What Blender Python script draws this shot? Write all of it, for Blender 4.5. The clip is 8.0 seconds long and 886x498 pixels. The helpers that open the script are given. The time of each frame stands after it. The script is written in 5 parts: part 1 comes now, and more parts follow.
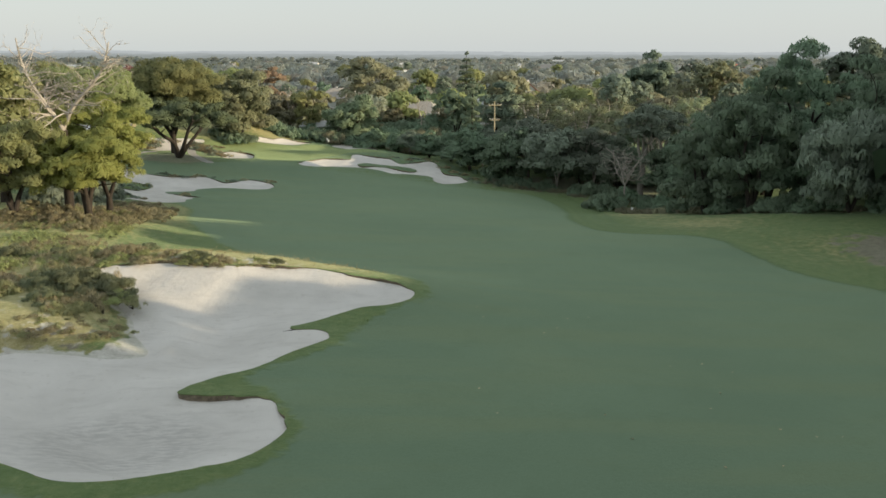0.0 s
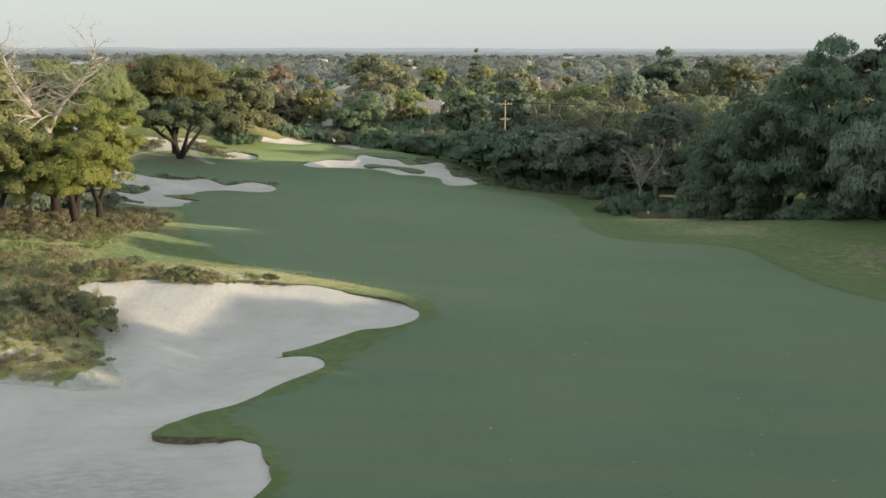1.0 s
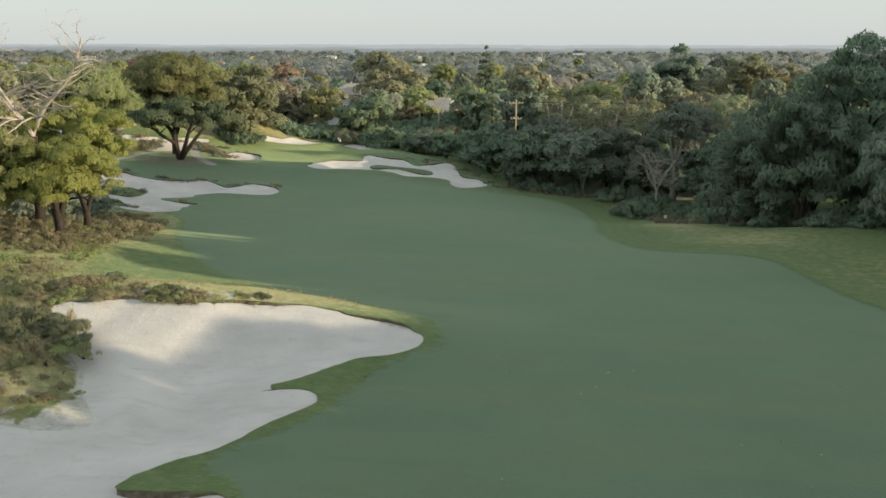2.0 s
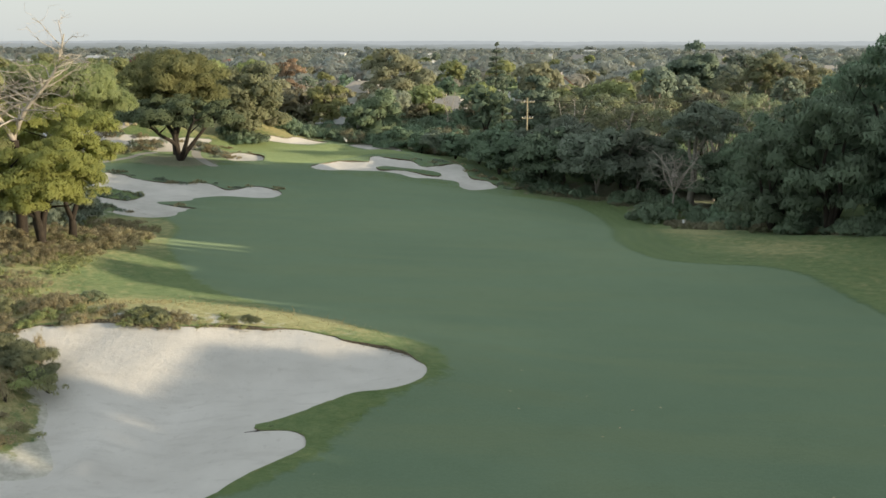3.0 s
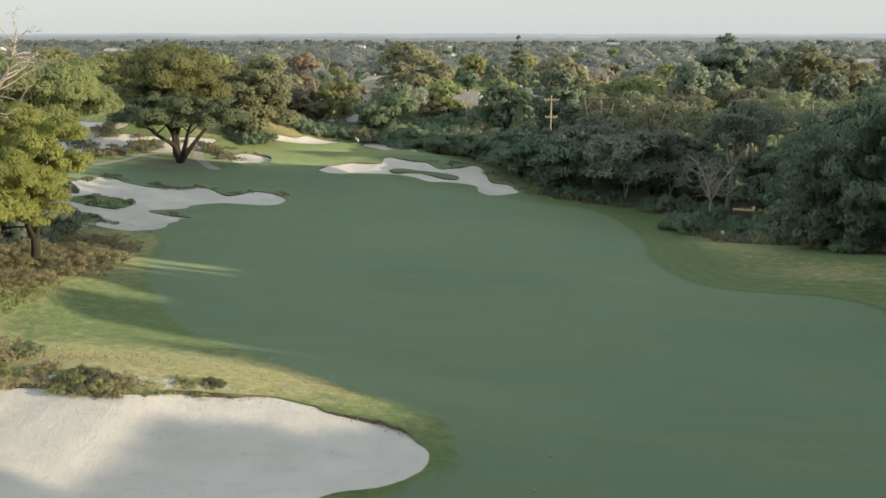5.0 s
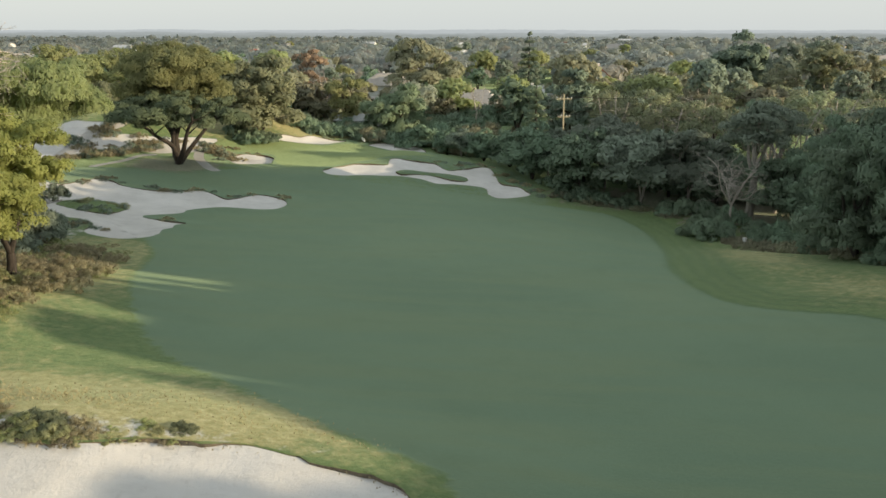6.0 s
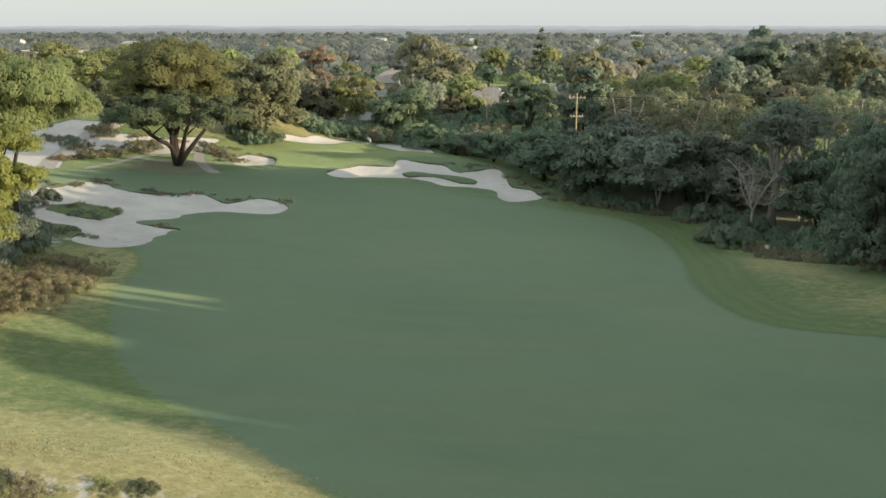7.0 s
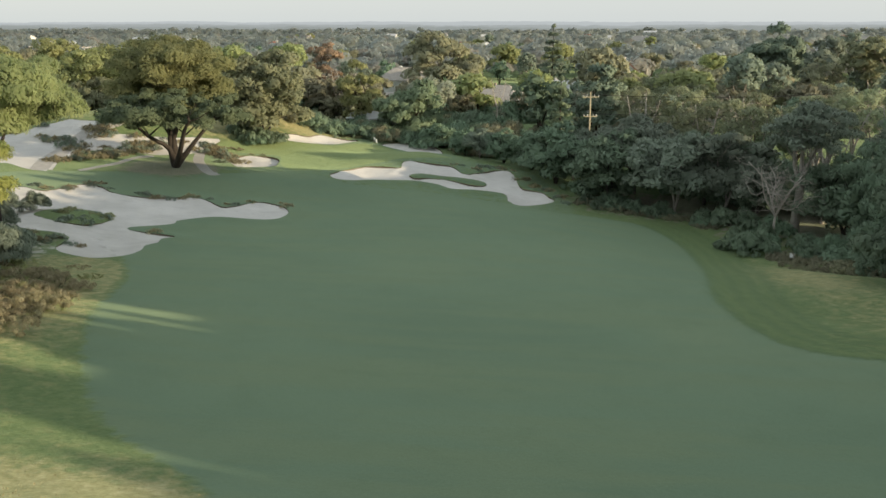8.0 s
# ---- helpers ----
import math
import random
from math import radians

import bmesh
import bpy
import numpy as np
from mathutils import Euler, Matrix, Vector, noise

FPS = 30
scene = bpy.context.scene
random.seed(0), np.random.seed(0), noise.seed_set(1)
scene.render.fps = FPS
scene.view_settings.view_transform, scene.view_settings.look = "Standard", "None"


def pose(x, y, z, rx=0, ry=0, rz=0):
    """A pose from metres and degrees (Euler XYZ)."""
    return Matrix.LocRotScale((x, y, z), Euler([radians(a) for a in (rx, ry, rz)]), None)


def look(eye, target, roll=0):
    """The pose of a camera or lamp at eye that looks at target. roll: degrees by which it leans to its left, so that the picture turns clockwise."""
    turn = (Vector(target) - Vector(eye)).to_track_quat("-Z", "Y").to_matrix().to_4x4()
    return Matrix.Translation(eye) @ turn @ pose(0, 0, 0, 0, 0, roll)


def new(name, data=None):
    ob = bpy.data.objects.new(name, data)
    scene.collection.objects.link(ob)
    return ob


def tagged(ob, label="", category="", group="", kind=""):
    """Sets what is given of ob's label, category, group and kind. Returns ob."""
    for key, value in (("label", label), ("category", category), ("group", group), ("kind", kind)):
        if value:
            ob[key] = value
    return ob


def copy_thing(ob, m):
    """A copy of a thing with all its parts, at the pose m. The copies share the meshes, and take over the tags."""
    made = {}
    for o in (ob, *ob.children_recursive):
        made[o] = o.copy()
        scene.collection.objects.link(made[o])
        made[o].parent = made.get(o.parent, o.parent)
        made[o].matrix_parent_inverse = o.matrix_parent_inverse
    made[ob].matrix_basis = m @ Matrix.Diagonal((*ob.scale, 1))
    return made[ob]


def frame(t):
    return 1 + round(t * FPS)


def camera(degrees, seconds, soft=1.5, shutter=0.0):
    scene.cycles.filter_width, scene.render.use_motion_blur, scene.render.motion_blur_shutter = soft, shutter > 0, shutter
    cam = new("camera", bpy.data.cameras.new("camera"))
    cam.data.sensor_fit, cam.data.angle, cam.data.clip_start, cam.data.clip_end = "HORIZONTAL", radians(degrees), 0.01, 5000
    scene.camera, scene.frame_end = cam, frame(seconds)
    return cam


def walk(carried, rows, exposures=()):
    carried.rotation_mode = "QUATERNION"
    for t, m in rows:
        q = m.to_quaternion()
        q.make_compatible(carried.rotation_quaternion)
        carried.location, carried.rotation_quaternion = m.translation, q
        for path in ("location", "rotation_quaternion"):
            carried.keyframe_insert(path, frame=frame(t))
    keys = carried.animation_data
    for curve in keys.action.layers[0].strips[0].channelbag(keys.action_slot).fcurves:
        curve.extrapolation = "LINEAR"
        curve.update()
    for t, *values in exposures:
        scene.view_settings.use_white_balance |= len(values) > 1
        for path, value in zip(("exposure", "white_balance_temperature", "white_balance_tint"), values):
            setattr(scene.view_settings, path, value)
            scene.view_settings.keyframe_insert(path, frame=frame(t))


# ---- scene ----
cam = camera(48.9, 8.0, soft=1.6)


def flight(t):
    """The drone's glide: a nearly straight, level line at five metres a second, turning slowly to its left."""
    s = t / 8
    b = s * (1 - s)
    return pose(0.63 * s + 0.238 * b, 40 * s + 1.018 * b, 15 + 0.628 * s + 0.147 * b,
                90 - 11.483 - 1.68 * s + 0.206 * b, -0.127 + 0.14 * s, 4.886 * s - 0.51 * b)


walk(cam, [(0.5 * k, flight(0.5 * k)) for k in range(17)], exposures=[(0.0, 1.04), (8.0, 1.14)])

# ---- sky and sun ----
SUN = Vector((0.965, -0.262, 0.0)).normalized() * math.cos(radians(11.5)) + Vector((0, 0, math.sin(radians(11.5))))
world = bpy.data.worlds.new("sky")
scene.world = world
world.use_nodes = True
wn = world.node_tree.nodes
sky = wn.new("ShaderNodeTexSky")
sky.sky_type, sky.sun_disc = "NISHITA", False
sky.sun_elevation, sky.sun_rotation = radians(11.5), math.atan2(SUN.x, SUN.y)
sky.air_density, sky.dust_density, sky.ozone_density, sky.altitude = 1.0, 1.0, 1.0, 20
wn["Background"].inputs["Strength"].default_value = 0.15
# thin high haze pales the blue
veil = wn.new("ShaderNodeMix")
veil.data_type = "RGBA"
veil.inputs[0].default_value = 0.9
veil.inputs[7].default_value = (1.98, 2.13, 2.17, 1)
world.node_tree.links.new(sky.outputs[0], veil.inputs[6])
world.node_tree.links.new(veil.outputs[2], wn["Background"].inputs["Color"])
lamp = new("sun", bpy.data.lights.new("sun", "SUN"))
lamp.data.energy, lamp.data.angle, lamp.data.color = 2.55, radians(0.6), (1.0, 0.82, 0.57)
lamp.matrix_world = look(SUN * 200, (0, 0, 0))


# ---- materials ----
class Nodes:
    """A small helper round one material's node tree."""

    def __init__(self, name):
        self.mat = bpy.data.materials.new(name)
        self.mat.use_nodes = True
        self.t = self.mat.node_tree
        self.bsdf = self.t.nodes["Principled BSDF"]
        self.out = self.t.nodes["Material Output"]
        self.bsdf.inputs["Specular IOR Level"].default_value = 0.25

    def add(self, kind):
        return self.t.nodes.new(kind)

    def link(self, a, b):
        self.t.links.new(a, b)

    def coords(self):
        return self.add("ShaderNodeNewGeometry").outputs["Position"]

    def noise(self, scale, detail=4.0, rough=0.55, vec=None):
        n = self.add("ShaderNodeTexNoise")
        n.inputs["Scale"].default_value, n.inputs["Detail"].default_value, n.inputs["Roughness"].default_value = scale, detail, rough
        self.link(vec if vec is not None else self.coords(), n.inputs["Vector"])
        return n.outputs["Fac"]

    def stretch(self, x, y, z, turn=0.0):
        m = self.add("ShaderNodeMapping")
        m.inputs["Scale"].default_value = (x, y, z)
        m.inputs["Rotation"].default_value = (0, 0, turn)
        self.link(self.coords(), m.inputs["Vector"])
        return m.outputs[0]

    def ramp(self, fac, *stops):
        r = self.add("ShaderNodeValToRGB")
        els = r.color_ramp.elements
        while len(els) < len(stops):
            els.new(0.5)
        for e, (p, c) in zip(els, stops):
            e.position, e.color = p, (*c, 1) if len(c) == 3 else c
        self.link(fac, r.inputs[0])
        return r.outputs[0]

    def level(self, fac, a, b, lo=0.0, hi=1.0):
        m = self.add("ShaderNodeMapRange")
        m.interpolation_type = "SMOOTHSTEP"
        for k, v in zip(("From Min", "From Max", "To Min", "To Max"), (a, b, lo, hi)):
            m.inputs[k].default_value = v
        self.link(fac, m.inputs["Value"])
        return m.outputs[0]

    def attr(self, name):
        n = self.add("ShaderNodeAttribute")
        n.attribute_name = name
        return n.outputs["Fac"]

    def math(self, op, a, b):
        m = self.add("ShaderNodeMath")
        m.operation = op
        for k, v in enumerate((a, b)):
            if isinstance(v, (int, float)):
                m.inputs[k].default_value = v
            else:
                self.link(v, m.inputs[k])
        return m.outputs[0]

    def mix(self, fac, a, b, mode="MIX"):
        m = self.add("ShaderNodeMix")
        m.data_type, m.blend_type = "RGBA", mode
        for sock, v in ((m.inputs[0], fac), (m.inputs[6], a), (m.inputs[7], b)):
            if isinstance(v, (int, float)):
                sock.default_value = v
            elif isinstance(v, tuple):
                sock.default_value = (*v, 1)
            else:
                self.link(v, sock)
        return m.outputs[2]

    def bump(self, height, strength, distance=0.05):
        b = self.add("ShaderNodeBump")
        b.inputs["Strength"].default_value, b.inputs["Distance"].default_value = strength, distance
        self.link(height, b.inputs["Height"])
        self.link(b.outputs[0], self.bsdf.inputs["Normal"])

    def done(self, color, rough=0.9):
        if isinstance(color, tuple):
            self.bsdf.inputs["Base Color"].default_value = (*color, 1)
        else:
            self.link(color, self.bsdf.inputs["Base Color"])
        self.bsdf.inputs["Roughness"].default_value = rough
        return self.mat


def turf_material():
    n = Nodes("turf")
    big, mid, fine = n.noise(0.06, 3), n.noise(0.5, 5), n.noise(9.0, 3)
    long = n.noise(1.0, 4, 0.6, n.stretch(0.05, 0.35, 1, 0.25))
    mown = n.ramp(big, (0.3, (0.111, 0.168, 0.108)), (0.55, (0.132, 0.193, 0.123)), (0.75, (0.157, 0.207, 0.123)))
    mown = n.mix(n.level(long, 0.42, 0.68), mown, (0.142, 0.192, 0.114))
    mown = n.mix(n.level(mid, 0.45, 0.8, 0, 0.3), mown, (0.094, 0.142, 0.082))
    # wheel marks of the mowers beside the right edge
    tracks = n.attr("tracks")
    mown = n.mix(n.math("MULTIPLY", tracks, 0.65), mown, (0.055, 0.102, 0.042))
    rough = n.ramp(n.noise(1.6, 6, 0.7), (0.3, (0.078, 0.126, 0.042)), (0.5, (0.110, 0.158, 0.056)), (0.72, (0.168, 0.204, 0.080)))
    straw = n.ramp(n.noise(2.0, 8, 0.8), (0.3, (0.200, 0.190, 0.075)), (0.5, (0.340, 0.300, 0.138)), (0.7, (0.54, 0.460, 0.275)))
    soil = n.ramp(n.noise(2.2, 6, 0.65), (0.3, (0.14, 0.120, 0.090)), (0.7, (0.27, 0.235, 0.185)))
    putt = n.ramp(n.noise(0.2, 3), (0.3, (0.175, 0.226, 0.088)), (0.7, (0.212, 0.258, 0.102)))
    dry = n.math("ADD", n.attr("dry"), n.level(n.noise(1.3, 7, 0.7), 0.25, 0.75, -0.3, 0.3))
    bare = n.math("ADD", n.attr("bare"), n.level(n.noise(0.9, 5), 0.2, 0.8, -0.35, 0.35))
    col = n.mix(n.level(dry, 0.15, 0.8), rough, straw)
    col = n.mix(n.level(bare, 0.4, 0.65), col, soil)
    cut = n.math("ADD", n.attr("mown"), n.level(n.noise(1.4, 4), 0.2, 0.8, -0.22, 0.22))
    col = n.mix(n.level(cut, 0.3, 0.7), col, mown)
    col = n.mix(n.math("MULTIPLY", tracks, 0.55), col, (0.060, 0.102, 0.042))
    col = n.mix(n.level(n.attr("putt"), 0.35, 0.65), col, putt)
    sandy = n.math("ADD", n.attr("sandy"), n.level(n.noise(1.1, 6, 0.65), 0.2, 0.8, -0.4, 0.4))
    col = n.mix(n.level(sandy, 0.4, 0.7), col, n.ramp(n.noise(3.0, 5), (0.3, (0.42, 0.395, 0.35)), (0.7, (0.62, 0.595, 0.55))))
    col = n.mix(n.level(fine, 0.3, 0.75, 0, 0.14), col, (0.055, 0.080, 0.030))
    open_ground = n.math("SUBTRACT", 1.0, n.level(cut, 0.3, 0.7))
    n.bump(n.math("ADD", n.math("MULTIPLY", n.noise(6.0, 5, 0.7), 0.4), n.math("MULTIPLY", n.math("MULTIPLY", n.noise(2.4, 6, 0.7), open_ground), 1.6)), 0.6, 0.09)
    n.bsdf.inputs["Sheen Weight"].default_value, n.bsdf.inputs["Sheen Roughness"].default_value = 0.20, 0.45
    n.bsdf.inputs["Sheen Tint"].default_value = (0.72, 0.95, 0.55, 1)
    return n.done(col, 0.92)


def sand_material():
    n = Nodes("pale sand")
    big, mid = n.noise(0.25, 4), n.noise(2.5, 5)
    col = n.ramp(big, (0.3, (0.55, 0.53, 0.49)), (0.6, (0.64, 0.618, 0.575)), (0.8, (0.70, 0.675, 0.63)))
    col = n.mix(n.level(n.noise(1.0, 5, 0.6, n.stretch(0.5, 1.6, 1, 0.5)), 0.5, 0.72, 0, 0.35), col, (0.44, 0.42, 0.385))
    col = n.mix(n.level(mid, 0.58, 0.75, 0, 0.35), col, (0.43, 0.40, 0.36))
    furrow = n.level(n.noise(2.2, 4, 0.6, n.stretch(0.7, 2.6, 1, 0.35)), 0.35, 0.65, 0.25, 1.0)
    col = n.mix(n.math("MULTIPLY", n.math("MULTIPLY", n.attr("raked"), 0.6), furrow), col, (0.34, 0.33, 0.31))
    n.bump(n.noise(2.2, 7, 0.72), 0.7, 0.10)
    return n.done(col, 0.95)


def plain(name, a, b, scale=3.0, rough=0.85, bump=0.3):
    n = Nodes(name)
    col = n.ramp(n.noise(scale, 5, 0.65), (0.3, a), (0.7, b))
    if bump:
        n.bump(n.noise(scale * 4, 4), bump, 0.03)
    return n.done(col, rough)


def bark(name, a, b):
    n = Nodes(name)
    f = n.noise(3.0, 6, 0.7, n.stretch(3, 3, 0.5))
    n.bump(f, 0.7, 0.06)
    return n.done(n.ramp(f, (0.3, a), (0.7, b)), 0.9)


def leaves(name, dark, light, glow=0.25, cast=1.0):
    """Foliage: each leaf spray has its own tone, each plant its own cast, and some light passes through."""
    n = Nodes(name)
    # every leaf tone is lifted, blue most, to stand in for haze
    dark, light = [tuple(c * k for c, k in zip(tone, (1.50, 1.50, 1.60))) for tone in (dark, light)]
    isl = n.add("ShaderNodeNewGeometry").outputs["Random Per Island"]
    own = n.add("ShaderNodeObjectInfo").outputs["Random"]
    lerp = [tuple(a + (b - a) * k for a, b in zip(dark, light)) for k in (0.22, 0.55)]
    col = n.ramp(isl, (0.0, lerp[0]), (1.0, lerp[1]))
    patch = n.noise(0.45, 3)
    col = n.mix(n.level(patch, 0.35, 0.7, 0.0, 0.4), col, light)
    hue = n.add("ShaderNodeHueSaturation")
    n.link(col, hue.inputs["Color"])
    n.link(n.math("ADD", n.math("MULTIPLY", own, 0.035 * cast), 0.5 - 0.018 * cast), hue.inputs["Hue"])
    n.link(n.math("ADD", n.math("MULTIPLY", own, 0.35), 0.82), hue.inputs["Value"])
    col = hue.outputs[0]
    n.done(col, 0.7)
    tr = n.add("ShaderNodeBsdfTranslucent")
    n.link(col, tr.inputs["Color"])
    m = n.add("ShaderNodeMixShader")
    m.inputs[0].default_value = glow + 0.16
    n.link(n.bsdf.outputs[0], m.inputs[1])
    n.link(tr.outputs[0], m.inputs[2])
    n.link(m.outputs[0], n.out.inputs["Surface"])
    return n.mat


TURF, SAND = turf_material(), sand_material()
SOIL = plain("lip soil", (0.085, 0.072, 0.050), (0.23, 0.19, 0.14), 4.0, 0.95)
GRAVEL = plain("grey path gravel", (0.36, 0.34, 0.31), (0.48, 0.46, 0.42), 1.5, 0.95)
BARK = bark("dark rough bark", (0.022, 0.019, 0.016), (0.075, 0.062, 0.05))
GUM = bark("pale gum bark", (0.19, 0.17, 0.145), (0.44, 0.40, 0.35))
DEADWOOD = bark("bleached dead wood", (0.34, 0.30, 0.26), (0.62, 0.57, 0.50))
OLIVE = leaves("olive foliage", (0.172, 0.202, 0.085), (0.362, 0.380, 0.172), 0.35)
YELLOW = leaves("yellow green foliage", (0.178, 0.205, 0.062), (0.365, 0.378, 0.128), 0.38)
TEA = leaves("tea tree foliage", (0.150, 0.180, 0.105), (0.305, 0.320, 0.180), 0.28)
DEEP = leaves("deep green foliage", (0.104, 0.152, 0.096), (0.204, 0.264, 0.165), 0.22)
GREYGREEN = leaves("grey green foliage", (0.126, 0.160, 0.116), (0.240, 0.275, 0.194), 0.22)
# the low tea tree crown's shade is put into this leaf colour
SHADETEA = leaves("tea tree foliage darkened as shade", (0.066, 0.086, 0.048), (0.140, 0.164, 0.086), 0.18)
BROWNISH = leaves("brown green foliage", (0.160, 0.160, 0.098), (0.275, 0.268, 0.168), 0.28)
FRESH = leaves("fresh green foliage", (0.125, 0.165, 0.092), (0.225, 0.262, 0.158), 0.3)
GUMLEAF = leaves("dull olive gum foliage", (0.152, 0.178, 0.078), (0.312, 0.330, 0.148), 0.38)
AUTUMN = leaves("orange autumn foliage", (0.22, 0.162, 0.100), (0.32, 0.240, 0.155), 0.2)
RED = leaves("red plum foliage", (0.17, 0.085, 0.070), (0.27, 0.145, 0.12), 0.2)
PINE = leaves("dark conifer foliage", (0.078, 0.111, 0.081), (0.189, 0.221, 0.144), 0.12)
# the two far foliage tones have haze painted into their colour
HAZYFAR = leaves("distant grey foliage paled as in haze", (0.215, 0.235, 0.200), (0.310, 0.325, 0.280), 0.45)
HAZYBROWN = leaves("distant brown foliage paled as in haze", (0.235, 0.225, 0.185), (0.320, 0.305, 0.255), 0.45)
HEATH = leaves("heath foliage", (0.160, 0.148, 0.082), (0.360, 0.318, 0.195), 0.36, 0.4)
SAGE = leaves("sage shrub foliage", (0.175, 0.185, 0.092), (0.330, 0.332, 0.175), 0.36, 0.4)
# garden foliage is greyed and paled to imitate haze over the suburb
HAZYGARDEN = leaves("garden foliage paled as in haze", (0.175, 0.195, 0.138), (0.305, 0.315, 0.220), 0.3)
STRAW = leaves("straw grass", (0.25, 0.215, 0.125), (0.44, 0.385, 0.245), 0.4, 0.0)
GOLD = leaves("short dry grass", (0.26, 0.235, 0.115), (0.42, 0.36, 0.20), 0.3, 0.0)
DUSK = leaves("grey olive shrub foliage", (0.112, 0.132, 0.076), (0.245, 0.268, 0.152), 0.34)
BLADE = leaves("rough grass", (0.100, 0.150, 0.045), (0.190, 0.235, 0.085), 0.4, 0.0)


# ---- mesh helpers ----
def mesh_of(name, verts, faces, material, smooth=False, attrs=(), soft=None):
    """A mesh from an array of corners and an array of triangles or quads."""
    verts, faces = np.asarray(verts, np.float32), np.asarray(faces, np.int32)
    me = bpy.data.meshes.new(name)
    k = faces.shape[1]
    me.vertices.add(len(verts))
    me.vertices.foreach_set("co", verts.ravel())
    me.loops.add(faces.size)
    me.loops.foreach_set("vertex_index", faces.ravel())
    me.polygons.add(len(faces))
    me.polygons.foreach_set("loop_start", np.arange(len(faces), dtype=np.int32) * k)
    me.polygons.foreach_set("use_smooth", np.full(len(faces), smooth))
    for key, values in attrs:
        me.attributes.new(key, "FLOAT", "POINT").data.foreach_set("value", np.asarray(values, np.float32))
    me.materials.append(material)
    me.update(calc_edges=True)
    if soft is not None:
        me.normals_split_custom_set_from_vertices(soft)
    return me


def under(name, me, parent, label=""):
    ob = new(name, me)
    ob.parent = parent
    return tagged(ob, label)


def part(name, bm, material, parent, label="", smooth=False):
    me = bpy.data.meshes.new(name)
    bm.to_mesh(me)
    bm.free()
    me.materials.append(material)
    if smooth:
        me.polygons.foreach_set("use_smooth", [True] * len(me.polygons))
    return under(name, me, parent, label)


def root(name, x, y, z, turn=0.0, label="", category="", group="", kind=""):
    ob = new(name)
    ob.empty_display_size = 0.3
    ob.matrix_basis = pose(x, y, z, 0, 0, turn)
    return tagged(ob, label, category, group, kind)


def box(bm, x, y, z, sx, sy, sz, bevel=0.0):
    """A box by its middle and sizes, added to bm."""
    made = bmesh.ops.create_cube(bm, size=1.0, matrix=Matrix.LocRotScale((x, y, z), None, (sx, sy, sz)))
    if bevel:
        edges = {e for v in made["verts"] for e in v.link_edges}
        bmesh.ops.bevel(bm, geom=list(edges), offset=bevel, segments=1, affect="EDGES")
    return bm


# ---- the lie of the land ----
LAND = (-2.679, -0.844, -3.911, 0.768, -0.083, -0.279, 1.516, -0.062, 0.555)
MOUNDS = [(-17, 63, 12, 5.5, 2.108), (30, 74, 14, 10, -0.363), (22, 137, 16, 20, -2.439), (5, 156, 14, 9, -0.604),
          (-29, 127, 14, 16, -1.055), (-32, 81, 9, 9, 1.443), (-14, 174, 14, 9, 2.292), (42, 97, 12, 12, 1.561),
          (45, 140, 14, 14, -1.737), (-1, 59, 8, 7, 0.659), (-42, 155, 12, 12, 1.112), (-24, 158, 10, 8, 1.26),
          (-60, 177, 15, 9, 5.07), (-41, 190, 8, 9, 4.40)]


def land(x, y):
    """The broad slope: a falling valley with mounds, levelling out into the flat suburb."""
    x, y = np.asarray(x, float), np.asarray(y, float)
    u, w = np.clip(x, -110, 110) / 40, (np.clip(y, -40, 235) - 105) / 60
    z = sum(c * b for c, b in zip(LAND, (1, u, w, u * u, u * w, w * w, w**3, u * w * w, u * u * w)))
    for cx, cy, sx, sy, h in MOUNDS:
        z = z + h * np.exp(-((x - cx) / sx) ** 2 - ((y - cy) / sy) ** 2)
    r = np.sqrt((x / 95) ** 2 + ((y - 100) / 112) ** 2)
    k = np.clip((r - 0.85) / 0.35, 0, 1)
    k = k * k * (3 - 2 * k)
    return z * (1 - k) - 4.0 * k


def curve(points, step=0.4, closed=True):
    """A smooth outline through a few control points."""
    p = np.array(points, float)
    n = len(p)
    out = []
    for i in range(n if closed else n - 1):
        if closed:
            a, b, c, d = p[i - 1], p[i], p[(i + 1) % n], p[(i + 2) % n]
        else:
            a, b, c, d = p[max(i - 1, 0)], p[i], p[i + 1], p[min(i + 2, n - 1)]
        m = max(1, int(np.hypot(*(c - b)) / step))
        s = (np.arange(m) / m)[:, None]
        out.append(0.5 * (2 * b + (c - a) * s + (2 * a - 5 * b + 4 * c - d) * s**2 + (3 * b - a - 3 * c + d) * s**3))
    return np.concatenate(out + ([] if closed else [p[-1:]]))


def side(points, outline):
    """Signed distance to a closed outline: below nought inside."""
    a, b = outline, np.roll(outline, -1, 0)
    out = np.empty(len(points))
    e = b - a
    l2 = np.maximum((e**2).sum(1), 1e-9)
    for i in range(0, len(points), 8000):
        p = points[i:i + 8000, None]
        s = np.clip(((p - a) * e).sum(-1) / l2, 0, 1)
        d = np.sqrt((((a + s[..., None] * e) - p) ** 2).sum(-1)).min(1)
        cross = (a[:, 1] > p[..., 1]) != (b[:, 1] > p[..., 1])
        at = a[:, 0] + (p[..., 1] - a[:, 1]) / np.where(e[:, 1] == 0, 1e-9, e[:, 1]) * e[:, 0]
        inside = (cross & (p[..., 0] < at)).sum(1) % 2 == 1
        out[i:i + 8000] = np.where(inside, -d, d)
    return out


def near(points, outline, reach):
    """side(), worked out only near the outline; far points get the reach."""
    lo, hi = outline.min(0) - reach, outline.max(0) + reach
    out = np.full(len(points), float(reach))
    k = np.all((points > lo) & (points < hi), axis=1)
    if k.any():
        out[k] = side(points[k], outline)
    return out


